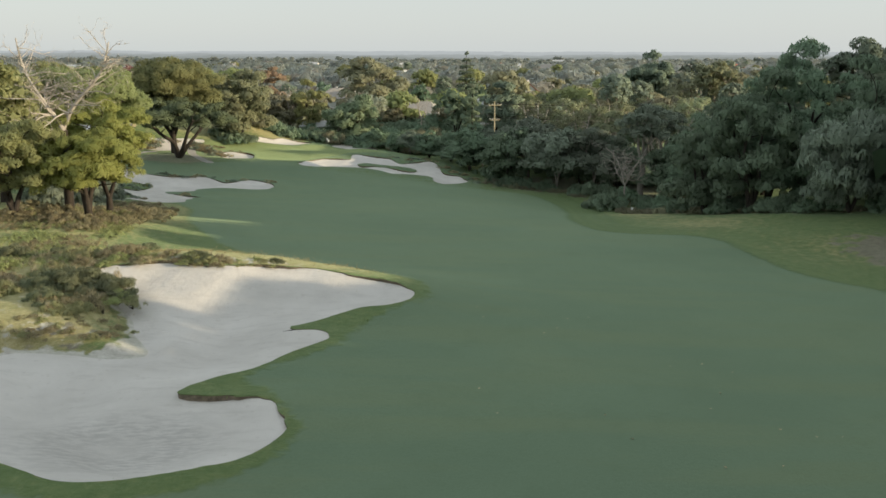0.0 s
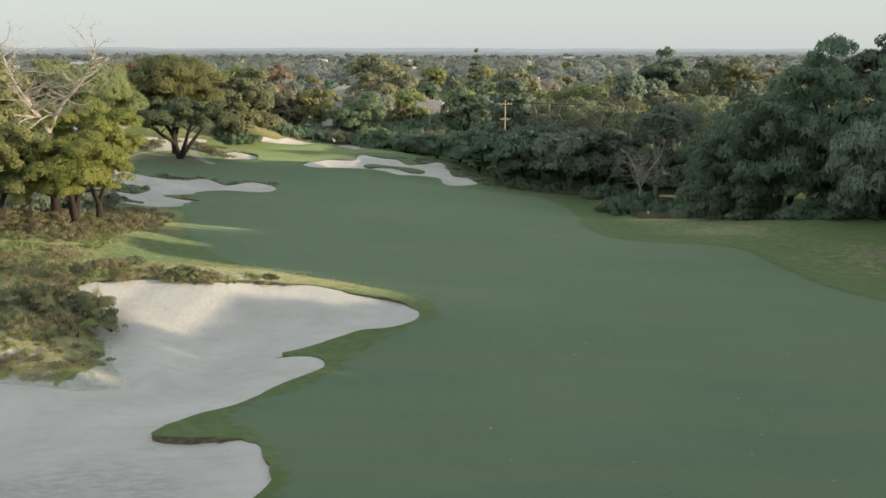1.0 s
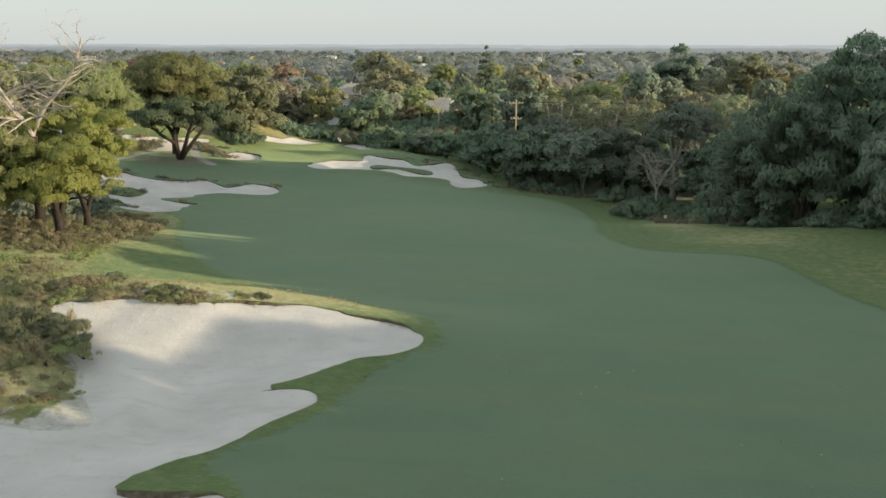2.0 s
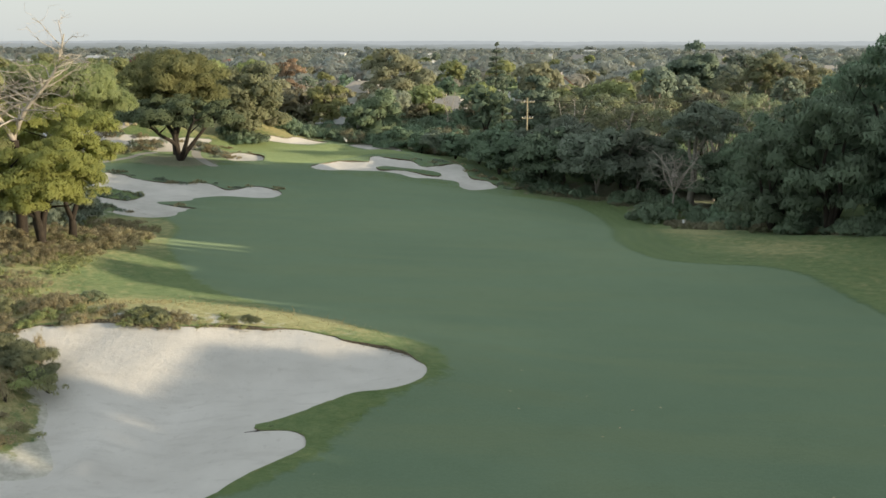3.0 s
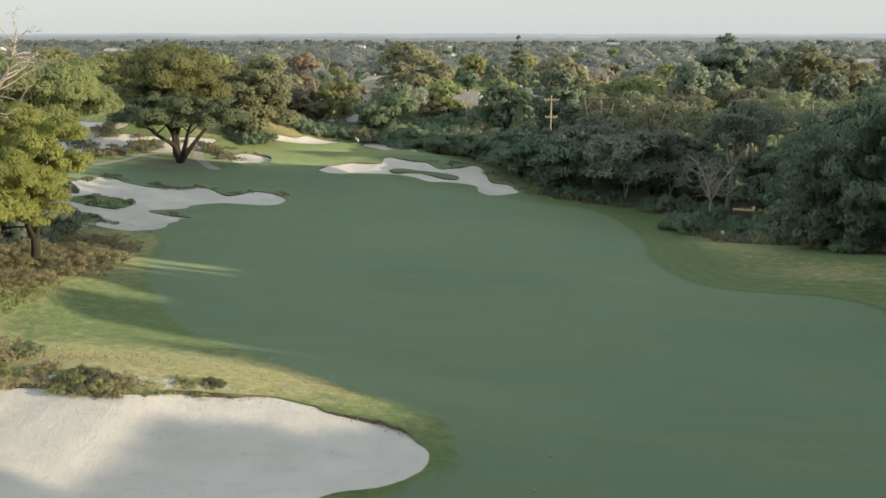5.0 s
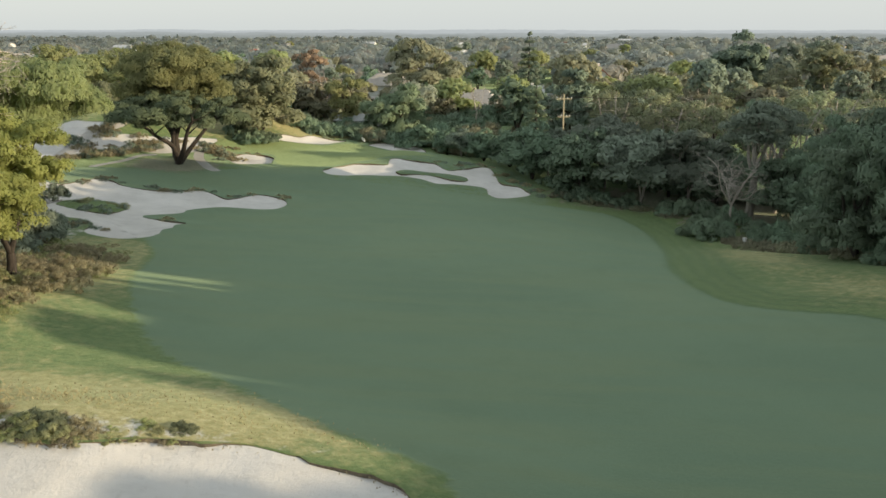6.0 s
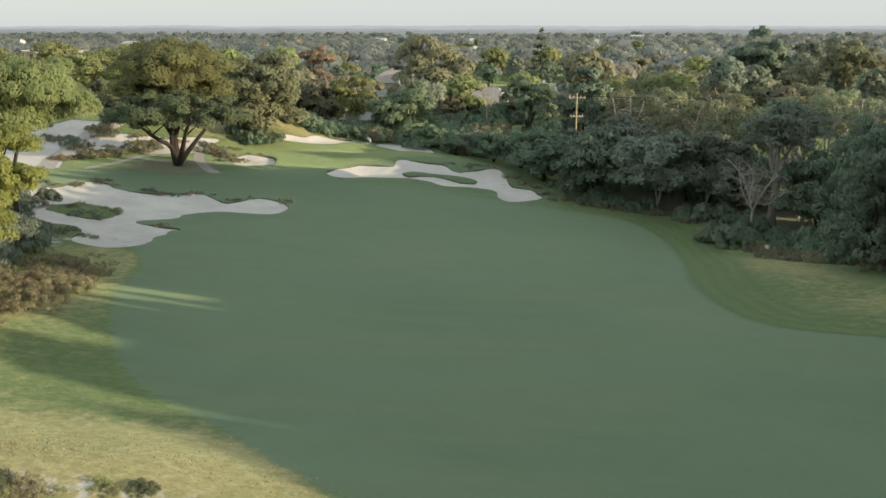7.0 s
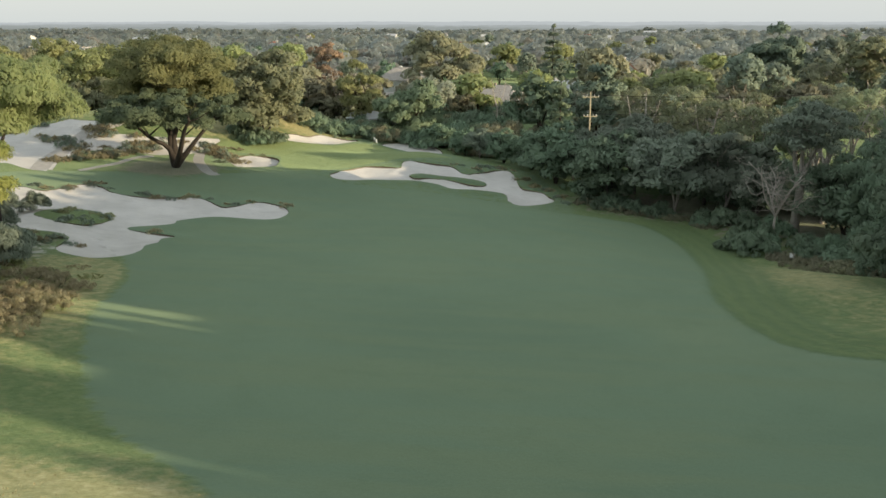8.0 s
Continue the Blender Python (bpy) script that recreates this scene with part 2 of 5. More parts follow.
BUNKERS = {
    "sand_bunker_1": curve([(-22.2, 59.7), (-21.2, 60.5), (-19.4, 60.7), (-17.7, 61.0), (-15.8, 60.6), (-13.7, 60.8), (-12.2, 61.3), (-10.4, 61.5), (-8.2, 61.8), (-6.0, 61.3),
                            (-3.8, 60.7), (-2.5, 60.0), (-1.7, 58.2), (-2.0, 56.8), (-3.3, 55.8), (-4.8, 55.4), (-6.0, 54.3), (-7.2, 53.2), (-8.4, 52.1), (-6.6, 51.8), (-6.0, 50.6),
                            (-7.4, 48.6), (-9.2, 45.6), (-10.8, 44.2), (-12.1, 42.1), (-10.6, 41.9), (-8.0, 41.9), (-7.0, 40.6), (-6.5, 38.4), (-7.6, 35.9), (-9.5, 34.6), (-12.2, 33.6),
                            (-14.3, 33.5), (-16.3, 34.5), (-21.4, 37.3), (-24.1, 41.9), (-23.4, 45.8), (-22.5, 48.3), (-19.6, 48.4), (-17.2, 47.9), (-15.4, 48.5), (-16.0, 50.2), (-17.2, 52.2), (-17.9, 54.3), (-20.2, 57.4)]),
    "sand_bunker_2": curve([(-24.5, 140.7), (-24.4, 137.6), (-25.8, 135.9), (-30.7, 135.5), (-33.5, 132.3), (-33.6, 130.3), (-36.2, 126.3), (-34.6, 125.2), (-31.3, 125.0), (-31.8, 122.9), (-31.3, 121.0),
                            (-31.5, 118.4), (-30.7, 115.4), (-30.7, 112.1), (-32.2, 109.8), (-35.1, 110.9), (-36.7, 113.0), (-37.8, 117.4), (-39.7, 119.5), (-42.9, 119.4), (-47.8, 122.4), (-52.5, 131.3),
                            (-54.0, 136.1), (-52.6, 138.2), (-49.9, 137.8), (-47.8, 142.6), (-45.7, 142.1), (-43.5, 140.0), (-40.4, 139.8), (-35.3, 142.2), (-32.7, 141.0), (-31.2, 140.1), (-28.6, 143.4), (-26.1, 143.0)]),
    "sand_bunker_3": curve([(-39.4, 166.3), (-38.8, 168.8), (-37.5, 170.7), (-35.3, 171.7), (-33.5, 171.1), (-32.5, 168.1), (-32.0, 163.7), (-33.8, 160.5), (-35.7, 159.7), (-37.5, 162.8)]),
    "sand_bunker_4": curve([(-23.4, 157.2), (-23.0, 161.1), (-21.8, 164.9), (-20.3, 166.7), (-17.3, 167.0), (-15.9, 167.1), (-15.6, 169.8), (-12.3, 169.7), (-9.2, 169.3), (-7.2, 167.2), (-3.2, 170.9), (-1.3, 171.3),
                            (-0.5, 167.3), (0.3, 164.2), (2.8, 162.9), (4.1, 160.5), (4.0, 158.5), (2.1, 156.2), (0.0, 154.7), (-1.4, 157.0), (-2.1, 160.7), (-5.7, 161.2), (-8.5, 160.4), (-10.8, 161.8), (-14.2, 161.6),
                            (-18.2, 158.4), (-20.0, 156.5), (-22.0, 155.8)]),
    "sand_bunker_5": curve([(-36.3, 181.9), (-34.4, 184.6), (-32.5, 186.2), (-31.4, 189.1), (-29.5, 190.6), (-26.9, 191.6), (-25.0, 193.0), (-26.7, 189.5), (-28.6, 185.9), (-31.5, 183.2), (-34.5, 181.6)]),
    "sand_bunker_6": curve([(-21.9, 190.6), (-20.0, 193.2), (-17.8, 193.1), (-16.2, 190.9), (-14.1, 192.1), (-12.4, 189.1), (-11.9, 184.5), (-13.8, 182.5), (-16.0, 183.5), (-18.5, 187.0)]),
}
HOLLOW = {"sand_bunker_1": (1.15, 5.0, 0.17), "sand_bunker_2": (0.7, 4.0, 0.15), "sand_bunker_3": (0.6, 3.0, 0.25), "sand_bunker_4": (0.6, 3.0, 0.2), "sand_bunker_5": (0.35, 3.0, 0.15), "sand_bunker_6": (0.35, 3.0, 0.15)}
WASTE = curve([(-71.1, 166.2), (-64.4, 171.4), (-60.9, 171.0), (-57.0, 170.9), (-58.3, 168.6), (-57.8, 167.8), (-52.9, 169.3), (-48.6, 171.0), (-43.0, 175.5), (-43.2, 172.5), (-44.1, 168.2), (-44.9, 166.9), (-47.2, 164.6), (-49.3, 164.2), (-52.0, 163.7), (-54.2, 163.3), (-56.3, 161.9), (-57.3, 160.7), (-56.7, 155.5), (-54.8, 148.8), (-57.4, 148.5), (-60.5, 150.3), (-63.6, 152.0)])
ISLES = [curve([(-45.3, 126.4), (-45.1, 129.1), (-43.5, 130.5), (-41.7, 131.0), (-39.3, 129.4), (-38.8, 127.6), (-39.7, 124.9), (-41.7, 124.4), (-43.6, 125.1)]),
         curve([(-14.3, 164.2), (-13.0, 165.4), (-10.4, 165.4), (-7.4, 165.6), (-5.2, 165.3), (-4.4, 164.2), (-5.5, 163.3), (-8.8, 164.0), (-11.7, 164.0), (-13.5, 163.2)])]
PUTT = curve([(-43.0, 171.2), (-42.0, 175.3), (-39.8, 178.4), (-36.1, 180.5), (-33.7, 181.5), (-28.5, 185.2), (-24.3, 190.5), (-19.3, 186.5), (-12.8, 176.4), (-9.5, 174.0), (-16.9, 170.6), (-21.1, 167.2), (-24.5, 163.0), (-28.2, 160.4),
              (-31.8, 166.2), (-33.6, 172.8), (-37.2, 172.3), (-40.4, 170.6)])
FAIRWAY = curve([(31.0, 18.0), (31.5, 52.0), (30.6, 65.0), (28.6, 69.0), (27.0, 73.4), (26.0, 80.4), (25.5, 86.0), (24.4, 88.8), (22.5, 90.6), (20.0, 91.2), (16.8, 92.5), (15.0, 95.4), (14.0, 102.0), (14.2, 109.0), (15.5, 118.0), (16.8, 130.0), (17.0, 140.0),
                 (14.3, 148.5), (10.8, 151.0), (3.7, 153.5), (-8.0, 157.5), (-20.0, 155.0), (-26.0, 157.5), (-31.0, 158.0), (-37.0, 154.0), (-45.0, 151.0), (-54.0, 148.5), (-58.8, 145.0), (-58.0, 139.5), (-50.0, 132.0), (-38.0, 122.0), (-31.0, 112.0),
                 (-27.2, 104.5), (-26.2, 101.5), (-25.4, 96.6), (-24.0, 91.5), (-20.7, 83.3), (-17.1, 77.0), (-14.6, 74.4), (-12.0, 72.2), (-8.5, 68.0), (-5.5, 64.5), (-2.8, 62.4), (-1.0, 60.6), (-0.9, 57.6), (-3.2, 54.9), (-4.9, 51.8), (-5.3, 50.0),
                 (-8.0, 46.5), (-9.4, 44.3), (-8.2, 43.0), (-6.0, 38.6), (-7.1, 35.1), (-9.4, 33.2), (-13.0, 31.8), (-18.0, 32.0), (-22.0, 18.0)], step=0.8)
WAY = curve([(-56.0, 148.2), (-58.1, 155.3), (-59.4, 163.5), (-58.5, 168.2), (-56.9, 170.5), (-55.8, 172.1), (-52, 186)], closed=False)
SIDE_WAY = curve([(-51.6, 149.5), (-50.4, 154.2), (-49.4, 160.0), (-48.1, 163.7)], closed=False)


def strip(line, half):
    """The outline of a way of even width along a line."""
    off = np.gradient(line, axis=0)
    off = half * np.stack([off[:, 1], -off[:, 0]], 1) / np.hypot(*off.T)[:, None]
    return np.concatenate([line + off, (line - off)[::-1]])


END_WAY = curve([(-43.5, 171.7), (-43.3, 168.1), (-41.5, 162.1), (-38.3, 155.2), (-36.3, 152.9)], closed=False)
PATHWAY, SIDE_PATH, END_PATH = strip(WAY, 1.05), strip(SIDE_WAY, 0.6), strip(END_WAY, 0.7)


def steps(lo, hi, fine, far, grow=1.16):
    """Grid lines: even ones from lo to hi, then wider and wider ones out to far."""
    mid = list(np.arange(lo, hi + 1e-6, fine))
    out, s = [], fine
    d = 0.0
    while d < far:
        s *= grow
        d += s
        out.append(d)
    return np.array([lo - d for d in out[::-1]] + mid + [hi + d for d in out])


GX, GY = steps(-78, 56, 0.5, 4200), steps(22, 208, 0.5, 4400)
NX, NY = len(GX), len(GY)
P = np.stack(np.meshgrid(GX, GY), -1).reshape(-1, 2)
core = (P[:, 0] >= -78) & (P[:, 0] <= 56) & (P[:, 1] >= 22) & (P[:, 1] <= 208)
fixed = ~core


def snap(outline):
    """Pull the grid's nearest corners onto an outline, so that the cut follows it."""
    d = near(P, outline, 3.0)
    k = (np.abs(d) < 0.27) & ~fixed
    q = P[k]
    e = 0.02
    g = np.stack([side(q + (e, 0), outline) - side(q - (e, 0), outline), side(q + (0, e), outline) - side(q - (0, e), outline)], 1)
    g /= np.maximum(np.hypot(*g.T), 1e-6)[:, None]
    P[k] = q - d[k][:, None] * g
    fixed[k] = True


for outline in [*BUNKERS.values(), *ISLES, PATHWAY, SIDE_PATH, END_PATH, WASTE, PUTT, FAIRWAY]:
    snap(outline)
reach = {name: near(P, o, 12.0) for name, o in BUNKERS.items()}
isle = np.minimum(near(P, ISLES[0], 12.0), near(P, ISLES[1], 12.0))
d_way, d_waste, d_putt, d_fair = np.minimum.reduce([near(P, o, 8.0) for o in (PATHWAY, SIDE_PATH, END_PATH)]), near(P, WASTE, 12.0), near(P, PUTT, 12.0), near(P, FAIRWAY, 12.0)
d_sand = np.minimum.reduce(list(reach.values()))


def swell(x, y, seed=0.0):
    """Gentle unevenness of the ground."""
    return 0.10 * np.sin(x * 0.31 + 1.3 * np.sin(y * 0.17 + seed)) + 0.08 * np.sin(y * 0.43 + 1.7 * np.sin(x * 0.23)) + 0.04 * np.sin(x * 1.1 + y * 0.7)


X, Y = P.T
away = np.clip(np.minimum(d_fair, d_sand) / 7.0, 0, 1)
away = away * away * (3 - 2 * away)
turf_z = land(X, Y) + swell(X, Y) * away * core + 0.12 * np.exp(-(np.clip(d_sand, 0, None) / 1.6) ** 2)
dune = np.exp(-((X + 24) / 6.5) ** 2 - ((Y - 54) / 4.0) ** 2)
# the spur beside the first bunker: eroded banks that run out into the sand
spur = np.clip((-14.2 - X) / 0.8, 0, 1) * np.clip((Y - 44) / 2, 0, 1) * np.clip((59.6 - Y) / 1.2, 0, 1) * (X > -26)
turf_z = turf_z - 0.55 * spur * np.exp(-(np.abs(d_sand) / 1.3) ** 2)
turf_z = turf_z + 0.9 * dune * np.clip(d_sand / 2.5, 0, 1)
turf_z = turf_z + 0.18 * np.clip(-isle, 0, 1.5)


def ground_at(x, y):
    """The turf's height at a place, with the dune but without the small unevenness."""
    return float(land(x, y)) + 0.6 * math.exp(-((x + 24) / 6.5) ** 2 - ((y - 54) / 4.0) ** 2)


def sand_depth(d, deep, wide, lip):
    return -lip * (0.7 + 0.5 * np.sin(X * 0.9 + 1.3 * np.sin(Y * 0.7))) - deep * (1 - np.exp(-(np.clip(-d, 0, None) / wide) ** 1.3))


quad = (np.arange(NY - 1)[:, None] * NX + np.arange(NX - 1)).ravel()
A, B, C, D = quad, quad + 1, quad + NX + 1, quad + NX
edge_d = np.minimum.reduce([np.abs(v) for v in (d_sand, isle, d_way, d_waste, d_putt, d_fair)])
first = (edge_d[A] + edge_d[C] <= edge_d[B] + edge_d[D])[:, None]
TRI = np.concatenate([np.where(first, np.stack([A, B, C], 1), np.stack([A, B, D], 1)), np.where(first, np.stack([A, C, D], 1), np.stack([B, C, D], 1))])


def inside(d):
    return d[TRI].sum(1) < -1e-6


kind = np.zeros(len(TRI), int)
kind[inside(d_fair)] = 1
kind[inside(d_waste)] = 3
kind[inside(d_way)] = 4
kind[inside(d_putt)] = 2
for n, d in enumerate(reach.values()):
    kind[inside(d) & ~inside(isle)] = 10 + n

mown = np.clip(0.5 - d_fair / 1.4, 0, 1) * (isle > 0.3)
mown = np.maximum(mown, np.clip(0.5 - near(P, curve([(-36, 156), (-44, 172), (-34, 176), (-28, 192), (-20, 193), (-8, 176), (2, 173), (6, 152), (-20, 152)], 1.0), 6.0) / 2.5, 0, 1) * 0.55)
mown *= 1 - np.clip(1.5 * np.exp(-((X + 42.5) / 4.6) ** 2 - ((Y - 154.5) / 4.6) ** 2), 0, 1)
putt = np.clip(0.5 - d_putt / 0.8, 0, 1)


def blob(cx, cy, sx, sy):
    return np.exp(-((X - cx) / sx) ** 2 - ((Y - cy) / sy) ** 2)


dry = np.clip(1.7 * blob(-18, 65.8, 13, 4.8) + 0.6 * blob(24, 119, 4.5, 14) + 0.32 * blob(35, 82, 8, 9) + 0.45 * blob(27, 98, 6, 6) + 0.25 * blob(-27, 90, 6, 8) + 1.2 * blob(-68, 186, 18, 12) + 0.8 * blob(-46, 184, 6, 8) + 1.0 * blob(-34, 191, 8, 6) + 0.8 * blob(-34, 197, 10, 3)
              + 0.8 * blob(-23, 52, 6, 5) + np.where(Y < 72, 0.45, 0.16 + 0.3 * np.clip((-24 - X) / 4, 0, 1)) * np.clip((-18 - X) / 6, 0, 1) * (Y < 110) + 0.06 - 0.4 * (X > -24) * (X < 4) * np.clip((59.5 - Y) / 2, 0, 1) * np.clip((X + 14) / 2 + np.clip((46 - Y) / 3, 0, 9), 0, 1), -0.4, 1) * (1 - np.clip(mown, 0, 1))
bare = np.clip(1.0 * blob(38, 80, 4.5, 7) + 0.5 * blob(-20, 50.5, 5, 2.4) + 1.2 * blob(-42.5, 155, 4.6, 5.5) + 0.6 * blob(-33, 84, 5, 4) + 0.7 * blob(36, 130, 8, 16) + 0.7 * blob(14, 160, 10, 6) + 0.7 * blob(40, 104, 8, 6)
               + 0.55 * blob(-38, 112, 6, 6) + 0.9 * blob(34, 154, 16, 12) + 0.5 * blob(-42.5, 156, 6.5, 6), 0, 1)
sandy = np.clip(1.0 * spur * np.exp(-(np.clip(d_sand, 0, None) / (0.35 + 1.1 * (X > -17.5 + 0.35 * (Y - 50)))) ** 2) + 0.34 * blob(-19.5, 50.0, 5.0, 2.0) + 0.3 * blob(-24, 55, 6, 5) + 0.3 * blob(-32, 83, 6, 5) + 0.5 * blob(-39, 112, 5, 6) + 0.6 * blob(-14, 61.8, 9, 0.9) + 0.4 * blob(-40, 104, 5, 6) + 0.7 * blob(-66, 187, 12, 6), 0, 1)
tracks = np.zeros(len(P))
for off in (0.3, 1.7, 3.1, 4.5):
    tracks = np.maximum(tracks, np.exp(-((d_fair - off) / 0.4) ** 2) * ((X > 8) & (Y > 92) & (Y < 150)))
for off in (0.15,):
    tracks = np.maximum(tracks, np.exp(-((d_fair - off) / 0.25) ** 2) * (X > 12) * (Y < 92))


corner = np.column_stack([P, turf_z])
face_n = np.cross(corner[TRI[:, 1]] - corner[TRI[:, 0]], corner[TRI[:, 2]] - corner[TRI[:, 0]])
GROUND_N = np.zeros_like(corner)
for k in range(3):
    np.add.at(GROUND_N, TRI[:, k], face_n)
GROUND_N /= np.maximum(np.linalg.norm(GROUND_N, axis=1), 1e-9)[:, None]


def sheet(name, pick, z, material, label, category, attrs=(), even=True):
    """One piece of the ground, cut from the common grid."""
    tri = TRI[pick]
    used, back = np.unique(tri, return_inverse=True)
    me = mesh_of(name, np.column_stack([P[used], z[used]]), back.reshape(-1, 3), material, True, [(k, v[used]) for k, v in attrs], GROUND_N[used] if even else None)
    return tagged(new(name, me), label, category, kind="structure")


SKIN = [("mown", mown), ("putt", putt), ("dry", dry), ("bare", bare), ("tracks", tracks), ("sandy", sandy)]
sheet("ground", kind == 0, turf_z, TURF, "rough grass and sandy soil of the golf course", "ground", SKIN)
sheet("fairway", kind == 1, turf_z, TURF, "closely mown green fairway in tree shade", "fairway", SKIN)
sheet("putting_green", kind == 2, turf_z, TURF, "smooth light green putting surface behind bunkers", "putting green", SKIN)
sheet("sandy_waste", kind == 3, turf_z - 0.03, SAND, "open pale sandy waste beside the path", "sand", [("raked", 0 * X)])
sheet("path", kind == 4, turf_z - 0.01, GRAVEL, "grey gravel cart path through the sand", "path")
raked = np.clip(1.25 - np.abs(np.hypot((X + 13.4) / 1.5, (Y - 37.6) * 0.9) - 1.6) / 1.5, 0, 1)
for n, (name, outline) in enumerate(BUNKERS.items()):
    deep, wide, lip = HOLLOW[name]
    d = np.maximum(reach[name], -isle)
    z = turf_z + sand_depth(d, deep, wide, lip) + 0.03 * np.sin(X * 2.1 + 2 * np.sin(Y * 0.9)) * np.clip(-d, 0, 1)
    if n == 0:
        z = z + spur * np.exp(-(np.clip(-d, 0, None) / 1.5) ** 2) * lip * (0.7 + 0.5 * np.sin(X * 0.9 + 1.3 * np.sin(Y * 0.7))) - 0.14 * blob(-10.6, 41.5, 2.0, 1.0)
    bunker = sheet(name, kind == 10 + n, z, SAND, "pale sand bunker with a ragged turf lip", "bunker", [("raked", raked)], False)
    lines = [outline] + ([ISLES[0][::-1]] if n == 1 else []) + ([ISLES[1][::-1]] if n == 3 else [])
    for line in lines:
        # the turf's cut edge: rounded over, then earth down into the sand
        m = len(line)
        t = np.roll(line, -1, 0) - np.roll(line, 1, 0)
        t /= np.maximum(np.hypot(*t.T), 1e-6)[:, None]
        out = np.stack([t[:, 1], -t[:, 0]], 1)
        if side(line[:1] + 0.05 * out[:1], outline)[0] < 0:
            out = -out
        rng = np.random.default_rng(n)
        jag = np.convolve(rng.normal(0, 1, m + 4), np.ones(5) / 5, "valid")[:m] * 0.16 + 0.05 * rng.normal(0, 1, m)
        base = land(line[:, 0], line[:, 1]) + 0.12
        rows = []
        for o, h in ((0.10, -0.015), (0.02, 0.012), (-0.05, -0.03), (-0.03, -0.12), (0.04, -lip - 0.5)):
            rows.append(np.column_stack([line + out * (o - jag[:, None] * (0.0 < -o)), base + h]))
        v = np.concatenate(rows)
        i = np.arange(m)
        j = (i + 1) % m
        f = np.concatenate([np.stack([r * m + i, r * m + j, (r + 1) * m + j, (r + 1) * m + i], 1) for r in range(4)])
        if n == 0:
            # the dune runs down into the sand without a cut edge
            bank = (line[:, 0] < -14.9) & (line[:, 1] > 44) & (line[:, 1] < 59.2)
            f = f[~np.tile(bank, 4)]
        m = len(f) // 4
        grass = f[:2 * m]
        under("turf_lip", mesh_of("turf_lip", v, grass, TURF, True, [("mown", np.tile(np.clip(0.5 - near(line, FAIRWAY, 6.0) / 2.2, 0, 1) * 0.85 * (line is outline), 5)), ("putt", np.zeros(len(v))), ("dry", np.full(len(v), 0.15 if n else 0.2)), ("bare", np.zeros(len(v))), ("tracks", np.zeros(len(v))), ("sandy", np.zeros(len(v)))]), bunker, "rounded green turf edge")
        under("earth_edge", mesh_of("earth_edge", v, f[2 * m:], SOIL, True), bunker, "dark crumbling earth edge")


# ---- plants ----
def tubes(paths, sides=6):
    """Tapered limbs: every path is a list of (point, radius)."""
    vs, fs, n = [], [], 0
    ang = np.arange(sides) * 2 * np.pi / sides
    for path in paths:
        pts, rad = np.array([p for p, _ in path], float), np.array([r for _, r in path], float)
        t = np.gradient(pts, axis=0)
        t /= np.maximum(np.linalg.norm(t, axis=1), 1e-6)[:, None]
        ref = np.where(np.abs(t[:, 2:]) > 0.9, (1.0, 0, 0), (0, 0, 1.0))
        u = np.cross(t, ref)
        u /= np.linalg.norm(u, axis=1)[:, None]
        w = np.cross(t, u)
        ring = pts[:, None] + rad[:, None, None] * (np.cos(ang)[None, :, None] * u[:, None] + np.sin(ang)[None, :, None] * w[:, None])
        m = len(pts)
        vs.append(ring.reshape(-1, 3))
        i = (np.arange(m - 1)[:, None] * sides + np.arange(sides)).ravel()
        j = (np.arange(m - 1)[:, None] * sides + (np.arange(sides) + 1) % sides).ravel()
        fs.append(np.stack([i, j, j + sides, i + sides], 1) + n)
        n += m * sides
    return np.concatenate(vs), np.concatenate(fs)


def unit(v):
    return v / np.maximum(np.linalg.norm(v, axis=-1, keepdims=True), 1e-9)


def sprays(rng, centres, radii, size, dense, flat=0.8, droop=0.0, low=-0.55, wide=0.55, mass=None, up=0.3):
    """Leaf sprays on the skins of many small puffs: diamonds that lie roughly along the skin."""
    centres, radii = np.asarray(centres, float), np.asarray(radii, float)
    counts = np.maximum((dense * 4 * np.pi * radii**2 / (0.5 * size * size * wide)).astype(int), 5)
    at = np.repeat(np.arange(len(centres)), counts)
    n = len(at)
    d = rng.normal(0, 1, (n, 3))
    d = unit(d)
    d[:, 2] = np.where(d[:, 2] < low, -d[:, 2] * 0.5, d[:, 2])
    d = unit(d)
    r = radii[at] * (0.66 + 0.44 * rng.random(n) ** 0.8)
    p = centres[at] + d * r[:, None] * (1, 1, flat)
    nrm = unit(d + 0.42 * rng.normal(0, 1, (n, 3)))
    t = rng.normal(0, 1, (n, 3))
    t[:, 2] -= 3.0 * droop
    reach = abs(droop)
    t = unit(t - (t * nrm).sum(1)[:, None] * nrm)
    s = np.cross(nrm, t)
    ln = size * (0.6 + 0.8 * rng.random(n)) * (1 + reach)
    wd = size * wide * (0.6 + 0.8 * rng.random(n)) / (1 + 0.4 * reach)
    a, b = t * ln[:, None] / 2, s * wd[:, None] / 2
    if droop > 0:
        p = p - np.array([0, 0, 1]) * (droop * size * rng.random(n))[:, None]
    v = np.stack([p - a + b, p - 0.7 * a - b, p + a], 1).reshape(-1, 3)
    # the sprays of a puff shade together, as one soft rounded mass
    heart = d if mass is None else unit((p - np.asarray(mass, float)[at]) * (1, 1, 1.2))
    soft = np.repeat(unit(0.26 * d + 0.62 * heart + 0.2 * nrm + (0, 0, up)), 3, 0)
    turned = np.cross(0.3 * a - 2 * b, 2 * a - b)
    flip = (turned * d).sum(1) < 0
    f = np.arange(3 * n).reshape(-1, 3)
    f[flip] = f[flip][:, [0, 2, 1]]
    return v, f, soft


